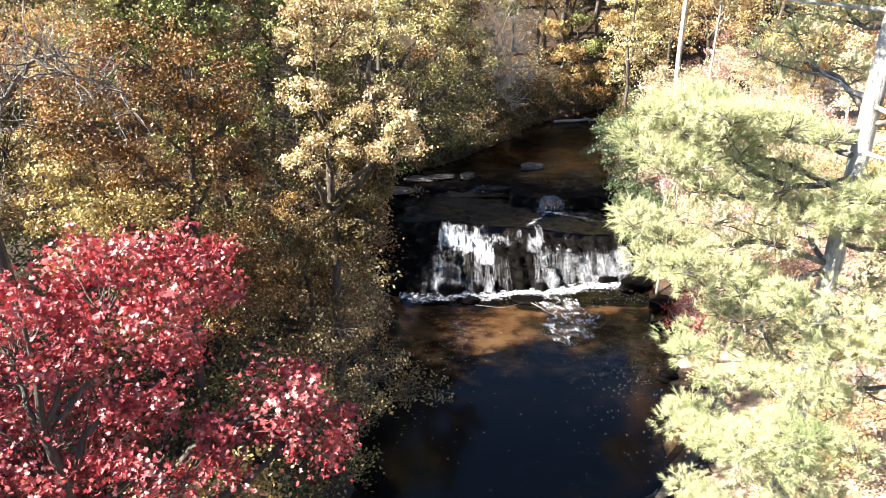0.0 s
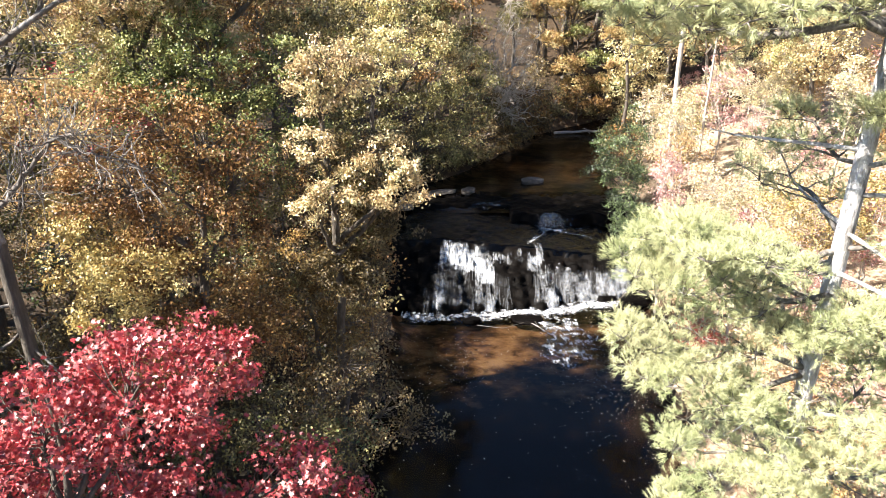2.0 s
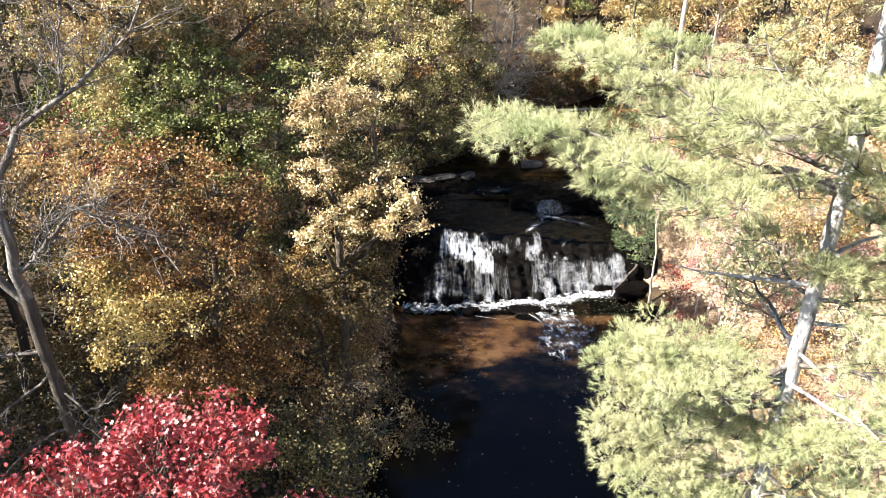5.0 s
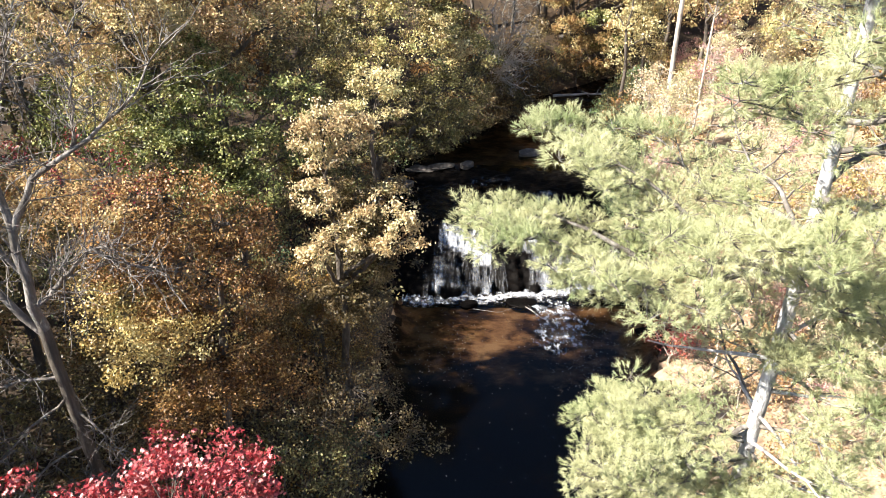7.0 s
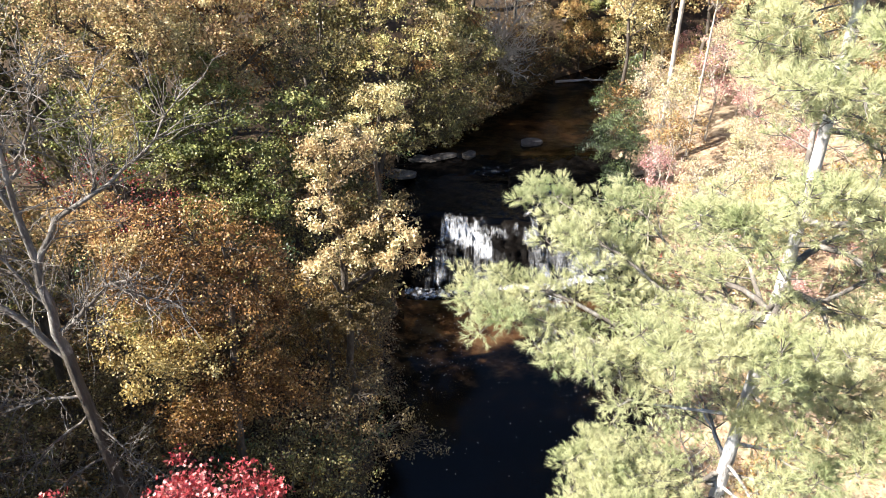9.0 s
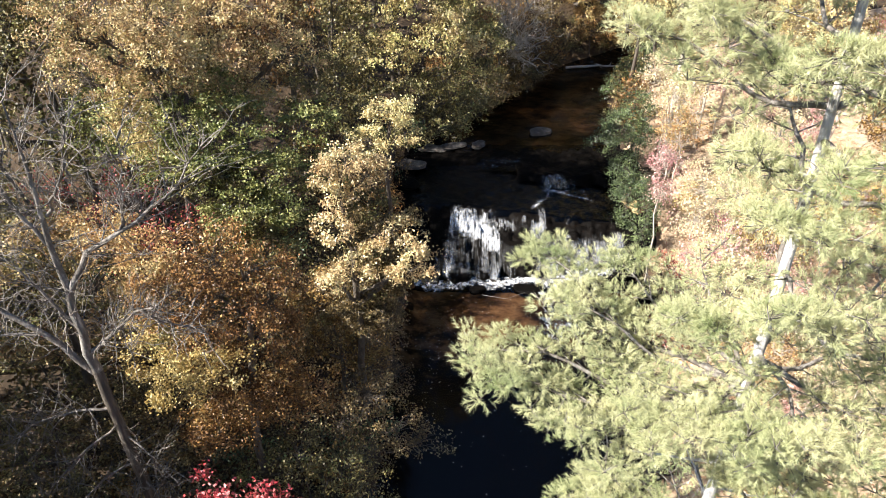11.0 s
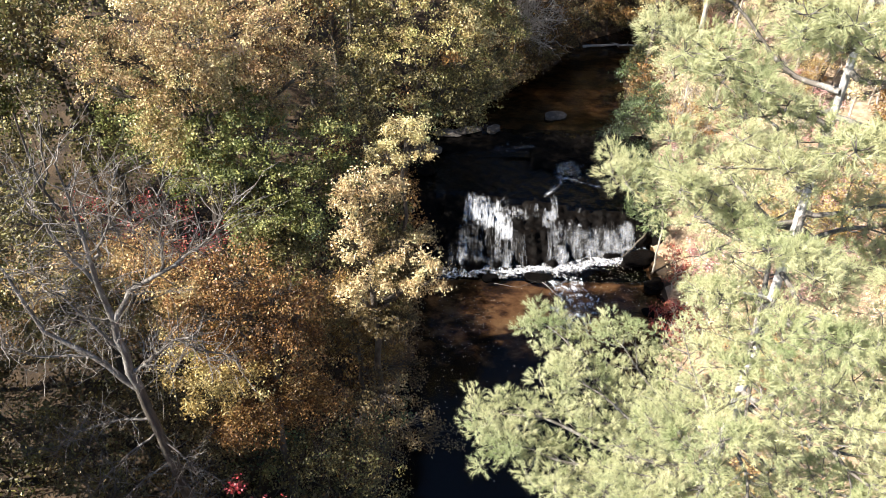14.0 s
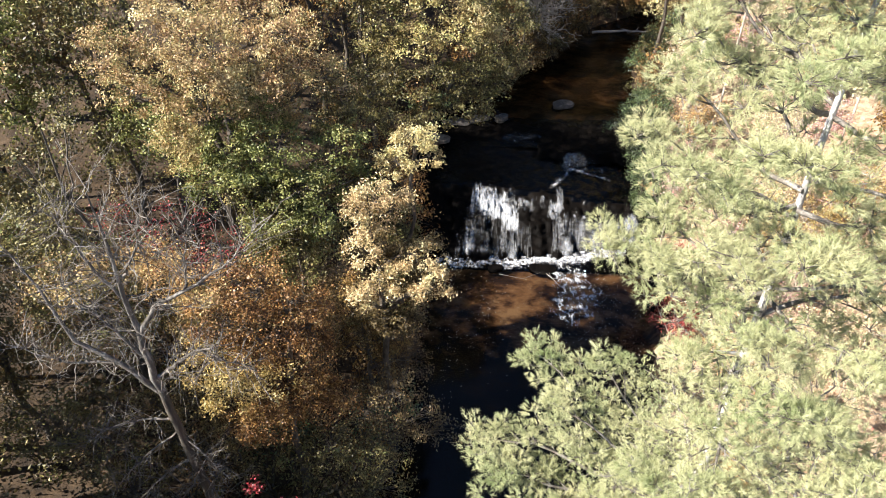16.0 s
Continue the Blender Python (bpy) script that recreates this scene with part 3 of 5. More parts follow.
falls = thing("waterfall", (0, 0, 0), "white water sliding over a dark stepped rock ledge", "waterfall")
# the bright upper tier, then the thinner threads and the strong strand below it
V, F = strands([(0.2, 0.2, 130, 0.03, 0.02, 0.42), (0.75, 0.25, 190, 0.036, 0.06, 0.5), (1.35, 0.25, 170, 0.034, 0.1, 0.52), (1.85, 0.2, 90, 0.028, 0.14, 0.6), (-0.25, 0.1, 40, 0.018, 0.0, 0.95),
                (2.5, 0.3, 60, 0.018, 0.08, 0.3)], 3, lip_y, foot_y)
tagged(child("main_cascade", mesh_data("main_cascade", V, F, FALL, True), falls), kind="stuff")
V, F = strands([(0.3, 0.25, 70, 0.012, 0.42, 1.0), (0.9, 0.25, 60, 0.012, 0.45, 1.0), (1.95, 0.14, 90, 0.024, 0.45, 1.0), (1.5, 0.1, 50, 0.018, 0.4, 0.95), (2.5, 0.18, 40, 0.01, 0.45, 1.0), (-0.5, 0.2, 30, 0.01, 0.5, 1.0)], 8, lip_y, foot_y)
tagged(child("lower_cascade", mesh_data("lower_cascade", V, F, CURTAIN, True), falls), kind="stuff")
V, F = strands([(3.2, 0.2, 30, 0.012, 0.1, 0.3), (4.1, 0.18, 120, 0.026, 0.15, 0.48), (4.35, 0.08, 50, 0.018, -0.2, 0.3), (4.3, 0.2, 90, 0.016, 0.45, 1.0), (5.0, 0.3, 170, 0.009, 0.34, 1.0), (5.8, 0.35, 190, 0.009, 0.36, 1.0),
                (6.6, 0.35, 180, 0.01, 0.34, 1.0), (7.3, 0.3, 180, 0.012, 0.3, 1.0), (7.9, 0.18, 170, 0.016, 0.3, 1.0)], 4, lip_y, foot_y)
tagged(child("side_cascade", mesh_data("side_cascade", V, F, CURTAIN, True), falls), kind="stuff")
V, F = strands([(4.75, 0.1, 30, 0.012, 0.3, 1.3), (5.9, 0.3, 40, 0.01, 0.35, 1.0), (6.4, 0.3, 30, 0.01, 0.6, 1.05)], 5, lambda x: 34.2, lambda x: 32.5)
tagged(child("upper_spill", mesh_data("upper_spill", V, F, FALL, True), falls), kind="stuff")
child("veil", veil(-0.2, 2.3, lip_y, foot_y, 0.0, 0.5, 1, "veil"), falls)
child("veil", veil(4.1, 8.4, lip_y, foot_y, 0.3, 1.0, 2, "veil"), falls)


def draped_dome(centre, size, mat, seed):
    """Water sheeting over a rounded stone: a lumpy half shell, open behind."""
    rng = np.random.default_rng(seed)
    az, el = np.meshgrid(np.linspace(radians(170), radians(370), 34), np.linspace(radians(-12), radians(88), 16))
    r = 1 + 0.07 * np.sin(az * 5 + el * 3 + seed) + 0.05 * np.sin(az * 11) + rng.normal(0, 0.012, az.shape)
    P = np.stack([np.cos(az) * np.cos(el) * r * size[0], np.sin(az) * np.cos(el) * r * size[1], np.sin(el) * r * size[2]], -1) + np.array(centre)
    i, j = np.meshgrid(np.arange(15), np.arange(33), indexing="ij")
    a = i * 34 + j
    return mesh_data("draped_water", P.reshape(-1, 3), np.stack([a, a + 1, a + 35, a + 34], -1).reshape(-1, 4), mat, True)


child("draped_water", draped_dome((5.3, 33.25, 1.6), (0.6, 0.4, 0.5), VEIL, 3), falls)
V, F = strands([(2.3, 0.4, 36, 0.016, 0.2, 0.8), (3.0, 0.3, 24, 0.014, 0.3, 0.8)], 6, lambda x: 36.0, lambda x: 34.9)
tagged(child("upper_riffle", mesh_data("upper_riffle", V, F, FALL, True), falls), kind="stuff")


def foam_blobs(points, size, rng):
    """Low domes of froth."""
    n = len(points)
    ang = np.linspace(0, 2 * np.pi, 6, endpoint=False)
    r = size * rng.uniform(0.4, 1.3, n)
    ring = np.stack([np.cos(ang), np.sin(ang), np.zeros(6)], -1)
    V = np.concatenate([points[:, None] + r[:, None, None] * ring[None] * np.array([1.3, 0.9, 1]), (points + np.stack([r * 0, r * 0, r * 0.55], -1))[:, None]], 1)
    F = (np.arange(n) * 7)[:, None, None] + np.array([(i, (i + 1) % 6, 6) for i in range(6)])[None]
    return V.reshape(-1, 3), F.reshape(-1, 3)


rng = np.random.default_rng(12)
fx = np.concatenate([rng.uniform(4.7, 7.1, 420), rng.uniform(4.9, 6.0, 260), rng.uniform(3.9, 4.9, 160), rng.uniform(1.6, 3.2, 130)])
fy = np.concatenate([32.75 - 0.38 * (fx[:420] - 4.9) + rng.normal(0, 0.05, 420), 32.7 + rng.normal(0, 0.1, 260), 32.4 - (4.9 - fx[680:840]) * 1.5 + rng.normal(0, 0.14, 160), 34.9 + rng.normal(0, 0.07, 130)])
V, F = foam_blobs(np.stack([fx, fy, ledge_height(fx, fy) + 0.05], -1), 0.04, rng)
tagged(new("foam_threads", mesh_data("foam_threads", V, F, FOAM, True)), "thin white foam threads running over the dark ledge", "foam", kind="stuff")
rng = np.random.default_rng(11)
n = 4200
fx = -1.4 + 10 * rng.beta(1.5, 1.0, n)
fy = foot_y(fx) - 0.08 - np.abs(rng.normal(0, 0.24, n)) + rng.uniform(0, 0.15, n) * np.sin(fx * 3.1)
V, F = foam_blobs(np.stack([fx, fy, np.full(n, 0.008)], -1), 0.045, rng)
tagged(new("foam_line", mesh_data("foam_line", V, F, FOAM, True)), "band of white froth at the foot of the falls", "foam", kind="stuff")
lace = grid_mesh("foam_sheet", np.arange(-1.8, 8.9, 0.11), np.arange(21.5, 29.8, 0.11), lambda x, y: np.zeros_like(x) + 0.012, LACE)
keep = []
for p in lace.polygons:
    c = p.center
    f = float(foot_y(np.array(c.x)))
    ragged = 0.35 * math.sin(c.x * 5 + 2 * math.sin(c.y * 3)) + 0.3 * math.sin(c.y * 7 + c.x * 4) + random.uniform(-0.3, 0.3)
    drift = (c.x - 4.8 - 0.25 * math.sin(c.y * 1.6)) ** 2 / 1.1 + (c.y - 24.4) ** 2 / 3.4
    if f - 0.55 - 0.3 * ragged < c.y < f + 0.2 or drift < 1 + ragged:
        keep.append(tuple(p.vertices))
lace_v = [v.co[:] for v in lace.vertices]
tagged(new("foam_sheet", mesh_data("foam_sheet", lace_v, keep, LACE)), "lacy white foam drifting below the falls", "foam", kind="stuff")

# ---- stones and dead wood ----
def boulder(name, place, size, mat, label, seed, turn=0.0, category="rock"):
    rng = np.random.default_rng(seed)
    bm = bmesh.new()
    bmesh.ops.create_icosphere(bm, subdivisions=3, radius=1)
    k = rng.uniform(0, 9, 3)
    for v in bm.verts:
        c = v.co
        d = 1 + 0.16 * math.sin(3 * c.x + k[0]) * math.cos(2.6 * c.y + k[1]) + 0.09 * math.sin(6 * c.z + k[2] + 4 * c.x)
        c *= d
        c.z = min(c.z, 0.62 + 0.1 * math.sin(5 * c.x + k[1]))
        v.co = Vector((c.x * size[0], c.y * size[1], c.z * size[2]))
    me = bpy.data.meshes.new(name)
    bm.to_mesh(me)
    bm.free()
    me.materials.append(mat)
    ob = new(name, me)
    ob.matrix_world = pose(*place, 0, 0, turn)
    return tagged(ob, label, category)


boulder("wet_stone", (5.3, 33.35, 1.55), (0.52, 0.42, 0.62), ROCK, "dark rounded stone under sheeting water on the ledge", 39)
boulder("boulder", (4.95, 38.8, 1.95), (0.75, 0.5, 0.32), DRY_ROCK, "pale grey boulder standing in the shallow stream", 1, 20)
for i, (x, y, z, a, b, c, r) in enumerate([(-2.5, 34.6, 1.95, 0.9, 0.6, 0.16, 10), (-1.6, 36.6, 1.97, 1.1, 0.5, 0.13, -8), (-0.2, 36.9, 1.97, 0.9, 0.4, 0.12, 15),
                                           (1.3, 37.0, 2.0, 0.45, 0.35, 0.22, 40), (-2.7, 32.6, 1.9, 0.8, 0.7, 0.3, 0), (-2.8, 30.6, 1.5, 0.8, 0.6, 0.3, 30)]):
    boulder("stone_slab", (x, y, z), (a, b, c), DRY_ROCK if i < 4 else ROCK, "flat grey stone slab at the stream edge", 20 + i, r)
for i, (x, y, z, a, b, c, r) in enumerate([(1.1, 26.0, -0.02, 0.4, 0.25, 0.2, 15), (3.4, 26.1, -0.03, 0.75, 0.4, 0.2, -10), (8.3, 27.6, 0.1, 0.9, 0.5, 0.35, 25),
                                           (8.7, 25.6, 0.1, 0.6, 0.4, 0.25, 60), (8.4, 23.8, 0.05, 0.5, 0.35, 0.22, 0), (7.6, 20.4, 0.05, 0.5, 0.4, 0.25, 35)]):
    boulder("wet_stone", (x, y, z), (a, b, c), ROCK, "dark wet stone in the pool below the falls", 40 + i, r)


def fallen(name, pts, r0, r1, mat, label, seed, twigs=0):
    rng = np.random.default_rng(seed)
    pts = np.array(pts, float)
    s = np.linspace(0, 1, len(pts))
    t = np.linspace(0, 1, 12)
    line = np.stack([np.interp(t, s, pts[:, i]) for i in range(3)], -1) + rng.normal(0, r0 * 0.35, (12, 3))
    e = thing(name, tuple(pts[0]), label, "log" if r0 > 0.05 else "branch")
    child("stem", mesh_data("stem", *tubes([(line - pts[0], np.linspace(r0, r1, 12))], 8), mat, True), e)
    for _ in range(twigs):
        k = rng.integers(3, 11)
        d = unit(rng.normal(size=3) + np.array([0, 0, 0.4]))
        q = wander(line[k] - pts[0], line[k] - pts[0] + d * rng.uniform(0.3, 0.8), 5, 0.2, rng)
        child("side_branch", mesh_data("side_branch", *tubes([(q, np.linspace(r1 * 0.8, 0.005, 5))], 5), mat, True), e)
    return e


fallen("fallen_log", [(7.6, 48.6, 2.4), (9.4, 48.9, 2.45), (11.4, 48.5, 2.6)], 0.1, 0.06, DEAD_WOOD, "bleached log lying across the far stream", 1, 5)
fallen("fallen_branch", [(3.0, 26.5, 0.03), (3.6, 25.7, 0.04), (4.4, 24.6, 0.05)], 0.02, 0.008, DEAD_WOOD, "pale dead branch resting in the shallow pool", 2, 3)
fallen("fallen_branch", [(1.3, 25.6, 0.03), (2.4, 25.3, 0.04), (3.3, 25.8, 0.05)], 0.012, 0.005, GREY_BARK, "pale thin dead branch caught below the falls", 3, 2)
fallen("fallen_branch", [(8.8, 28.9, 0.7), (8.0, 28.2, 0.2), (7.4, 27.6, 0.06)], 0.05, 0.02, BARK, "dark dead branch leaning from the bank into the pool", 4, 2)
fallen("fallen_log", [(7.2, 16.2, 0.4), (5.6, 14.4, 0.3), (4.2, 13.2, 0.15)], 0.14, 0.09, BARK, "grey fallen log sloping into the pool", 5, 2)

# ---- floating leaves ----
rng = np.random.default_rng(21)
pts = []
for cx, cy, sx, sy, n in [(5.5, 23.2, 1.3, 1.6, 380), (6.0, 19.5, 1.1, 2.8, 230), (0.4, 22.6, 0.9, 1.6, 130), (2.5, 18, 2.0, 3.2, 50), (-1.0, 20.5, 0.5, 2.0, 60), (7.5, 26.3, 0.7, 0.8, 120)]:
    pts.append(np.stack([rng.normal(cx, sx, n), rng.normal(cy, sy, n), np.full(n, 0.012)], -1))
pts = np.concatenate(pts)
pts = pts[(pts[:, 0] > np.interp(pts[:, 1], EDGE_Y, EDGE_L) + 0.2) & (pts[:, 0] < np.interp(pts[:, 1], EDGE_Y, EDGE_R) - 0.2) & (pts[:, 1] < foot_y(pts[:, 0]) - 0.4)]
V, F = leaves(pts, unit(np.array([0, 0, 1.0]) + rng.normal(0, 0.06, (len(pts), 3))), 0.046, 0.036, rng, 0.08)
tagged(new("floating_leaves", mesh_data("floating_leaves", V, F, LEAF_AFLOAT)), "pale fallen leaves afloat on the dark pool", "leaves", kind="stuff")
n = 26000
lx, ly = rng.uniform(3.5, 20, n), rng.uniform(3, 36, n)
ok = lx > np.interp(ly, EDGE_Y, EDGE_R) + 0.15
lx, ly = lx[ok], ly[ok]
V, F = leaves(np.stack([lx, ly, ground_height(lx, ly) + 0.03], -1), unit(np.array([0, 0, 1.0]) + rng.normal(0, 0.3, (len(lx), 3))), 0.12, 0.09, rng, 0.15)
tagged(new("leaf_litter", mesh_data("leaf_litter", V, F, LEAF_FALL)), "dry tan leaves strewn over the sunny bank", "leaves", kind="stuff")

# ---- the bank beside the red maple ----
def at_ground(x, y):
    return (x, y, ground_at(x, y))


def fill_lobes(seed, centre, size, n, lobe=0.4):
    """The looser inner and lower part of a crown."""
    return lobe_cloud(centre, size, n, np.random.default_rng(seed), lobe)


broadleaf("red_maple", at_ground(-4.6, 5.9), (-4.1, 6.2, 7.2),
          [(-3.35, 6.6, 9.75, 0.95, 0.9, 0.7), (-2.65, 6.7, 9.95, 0.55, 0.6, 0.45), (-4.4, 6.4, 9.3, 0.95, 0.95, 0.75), (-3.3, 6.5, 9.0, 0.75, 0.8, 0.5),
           (-4.4, 6.4, 8.0, 1.1, 0.9, 0.55), (-3.0, 6.3, 8.0, 0.75, 0.8, 0.35), (-3.6, 6.2, 7.4, 0.9, 0.8, 0.4), (-1.8, 6.5, 8.55, 0.52, 0.6, 0.5), (-1.45, 6.6, 8.05, 0.42, 0.5, 0.4), (-2.2, 6.5, 8.0, 0.45, 0.5, 0.35),
           (-5.6, 6.3, 8.8, 1.0, 1.0, 0.8), (-5.4, 6.2, 7.6, 1.0, 0.9, 0.6)],
          MAPLE, BARK, "red maple in full crimson autumn leaf on the stream bank", seed=2, leaf=0.07, per=30, spacing=0.31, puff=0.1, up=0.3, lobed=True, slim=0.95, radius=0.11)

TREES = "autumn trees on the shaded bank"
broadleaf("rust_tree", at_ground(-5.0, 12.4), (-4.6, 12.2, 8.0),
          [(-5.0, 12.1, 11.4, 0.95, 0.9, 0.7), (-4.1, 12.0, 11.1, 0.85, 0.8, 0.65), (-3.7, 12.0, 10.3, 0.7, 0.8, 0.7), (-4.9, 12.0, 10.3, 1.0, 0.9, 0.8),
           (-3.9, 12.1, 9.4, 0.8, 0.8, 0.6), (-5.9, 12.2, 10.2, 0.9, 0.9, 0.8)],
          RUST, BARK, "rust-brown autumn tree with fine small leaves", group=TREES, seed=3, leaf=0.065, per=32, spacing=0.31, puff=0.11,
          extra=[([(-6.4, 11.5, 8.9, 0.8, 0.7, 0.45), (-5.5, 11.2, 9.0, 0.8, 0.7, 0.42), (-4.05, 11.4, 9.5, 0.28, 0.25, 0.18), (-4.6, 11.2, 9.1, 0.5, 0.5, 0.3), (-6.7, 11.6, 9.7, 0.5, 0.5, 0.35), (-5.9, 11.2, 8.2, 0.7, 0.6, 0.4)], YELLOW, "clear yellow leaves"),
                 (fill_lobes(801, (-4.9, 12.2, 7.4), (1.9, 1.2, 2.4), 9), RUST, "darker rust leaves"), (fill_lobes(802, (-6.9, 13.4, 8.6), (1.4, 0.9, 2.4), 6), GOLD, "dull gold leaves"),
                 ([(-6.3, 12.0, 11.5, 0.65, 0.6, 0.45), (-7.3, 12.6, 11.7, 0.65, 0.6, 0.45), (-6.5, 12.4, 10.7, 0.6, 0.5, 0.4), (-7.6, 13.0, 10.8, 0.7, 0.6, 0.45), (-8.5, 13.0, 11.2, 0.65, 0.6, 0.45)], ORANGE, "orange-tan leaves")])
broadleaf("rust_tree", at_ground(-3.6, 16.8), (-3.4, 16.6, 4.4),
          [(-3.9, 16.6, 6.7, 1.0, 0.9, 0.75), (-2.9, 16.6, 6.4, 0.9, 0.9, 0.7), (-3.7, 16.4, 5.3, 1.0, 0.9, 0.7), (-2.6, 16.6, 5.1, 0.8, 0.8, 0.7), (-2.5, 16.6, 4.0, 0.7, 0.7, 0.5), (-4.8, 16.4, 6.0, 0.9, 0.9, 0.7)],
          RUST, BARK, "dark russet tree leaning over the stream bank", group=TREES, seed=4, leaf=0.065, per=30, spacing=0.32, puff=0.11, radius=0.09,
          extra=[([(-2.35, 18.2, 4.5, 0.45, 0.4, 0.22), (-2.75, 17.9, 4.6, 0.35, 0.3, 0.2)], YELLOW, "golden yellow leaves"), (fill_lobes(803, (-4.4, 16.8, 5.6), (1.5, 1.2, 2.0), 6), BROWN, "dull brown leaves")])
broadleaf("tan_oak", at_ground(-3.0, 15.9), (-2.5, 15.4, 9.2),
          [(-2.45, 15.0, 12.0, 0.62, 0.6, 0.48), (-1.95, 15.1, 11.75, 0.5, 0.5, 0.42), (-2.9, 15.0, 11.65, 0.5, 0.5, 0.4), (-2.6, 15.0, 11.2, 0.5, 0.5, 0.35), (-2.85, 14.9, 10.3, 0.55, 0.55, 0.35),
           (-1.3, 14.9, 10.2, 0.5, 0.5, 0.38), (-0.95, 14.8, 9.75, 0.42, 0.45, 0.3), (-0.55, 14.7, 9.35, 0.42, 0.4, 0.28), (-1.2, 14.6, 9.2, 0.42, 0.45, 0.28), (-2.4, 14.4, 9.3, 0.6, 0.55, 0.3), (-1.9, 14.8, 9.75, 0.4, 0.4, 0.3),
           (-2.9, 14.5, 8.95, 0.45, 0.45, 0.25)],
          TAN, BARK, "oak with pale tan-gold leaves reaching over the water", group=TREES, seed=5, leaf=0.088, per=34, spacing=0.27, puff=0.09, slim=0.48, radius=0.12,
          # Inner and lower lobes in dark leaf: crown shade put into the colour.
          extra=[(fill_lobes(804, (-2.6, 15.7, 8.6), (1.6, 1.1, 2.6), 11), OLIVE, "shaded olive leaves"), (fill_lobes(805, (-1.7, 15.3, 9.8), (1.1, 0.8, 1.4), 6, 0.3), BROWN, "shade-brown inner leaves")])
broadleaf("tan_oak", at_ground(-2.2, 18.9), (-1.9, 18.4, 10.2),
          [(-1.95, 18.1, 12.0, 0.42, 0.4, 0.36), (-1.4, 18.0, 12.1, 0.42, 0.4, 0.36), (-1.2, 18.0, 11.5, 0.4, 0.4, 0.35), (-2.3, 18.2, 11.1, 0.6, 0.6, 0.45)],
          TAN, BARK, "slim oak with pale gold tufts of leaves", group=TREES, seed=6, leaf=0.088, per=32, spacing=0.27, puff=0.09, slim=0.48, radius=0.08,
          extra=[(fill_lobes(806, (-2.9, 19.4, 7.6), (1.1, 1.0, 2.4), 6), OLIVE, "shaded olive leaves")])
broadleaf("green_tree", at_ground(-6.2, 18.6), (-5.9, 18.3, 8.0),
          [(-5.7, 18.0, 11.7, 1.0, 0.9, 0.7), (-6.8, 18.0, 10.8, 1.1, 1.0, 0.8), (-5.3, 17.8, 10.3, 0.9, 0.9, 0.7), (-7.3, 18.2, 11.6, 0.9, 0.9, 0.7), (-6.0, 17.7, 9.4, 1.2, 0.9, 0.8), (-4.6, 17.9, 10.7, 0.5, 0.5, 0.4), (-4.7, 17.6, 9.4, 0.8, 0.7, 0.6), (-4.0, 18.2, 11.6, 0.8, 0.8, 0.6), (-3.7, 18.4, 10.2, 0.7, 0.7, 0.6), (-8.2, 17.8, 10.4, 0.9, 0.9, 0.7), (-6.4, 18.4, 12.6, 0.9, 0.8, 0.6)],
          GREEN, BARK, "green-leaved tree just turning yellow", group=TREES, seed=7, leaf=0.085, per=28, spacing=0.34, puff=0.115,
          extra=[(fill_lobes(807, (-6.0, 18.3, 8.2), (2.2, 1.4, 2.6), 9), OLIVE, "shade-dark olive lower leaves"), (fill_lobes(808, (-5.6, 18.6, 11.6), (2.0, 1.2, 1.8), 7, 0.3), GOLD, "tan leaves among the green"), ([(-4.3, 20.6, 12.2, 0.9, 0.9, 0.7), (-3.6, 21.0, 10.8, 0.9, 0.9, 0.7), (-4.8, 20.8, 10.6, 0.9, 0.9, 0.7), (-3.4, 20.6, 9.2, 0.9, 0.9, 0.7), (-4.6, 20.4, 8.8, 0.9, 0.9, 0.7), (-3.2, 21.4, 12.4, 0.7, 0.7, 0.5)], OLIVE, "brown-olive back of the crown")])
broadleaf("tan_oak", at_ground(-8.4, 19.4), (-8.0, 19.2, 10.5),
          [(-7.6, 18.4, 14.6, 1.2, 1.1, 0.8), (-9.3, 18.6, 13.9, 1.3, 1.2, 0.9), (-6.2, 18.6, 13.4, 1.1, 1.0, 0.8), (-7.6, 18.0, 13.3, 1.2, 1.0, 0.8), (-10.4, 18.4, 14.2, 0.9, 0.9, 0.7), (-5.3, 18.9, 14.6, 1.0, 1.0, 0.8),
           (-10.8, 19.8, 12.4, 1.1, 1.0, 0.8), (-9.2, 20.0, 12.6, 1.2, 1.0, 0.8), (-4.4, 19.4, 13.2, 0.9, 0.9, 0.7), (-6.6, 20.2, 14.8, 1.2, 1.2, 0.8), (-8.8, 20.4, 14.9, 1.2, 1.2, 0.8)],
          GOLD, BARK, "large oak with a broad tan and gold crown", group=TREES, seed=8, leaf=0.085, per=34, spacing=0.34, puff=0.115, slim=0.55, radius=0.2,
          extra=[(fill_lobes(809, (-8.0, 18.9, 11.6), (2.8, 1.4, 2.4), 9), GOLD, "duller gold leaves in the lower crown"), (fill_lobes(810, (-7.6, 18.6, 14.2), (3.0, 1.6, 1.4), 10, 0.28), TAN, "bright tan leaves")])
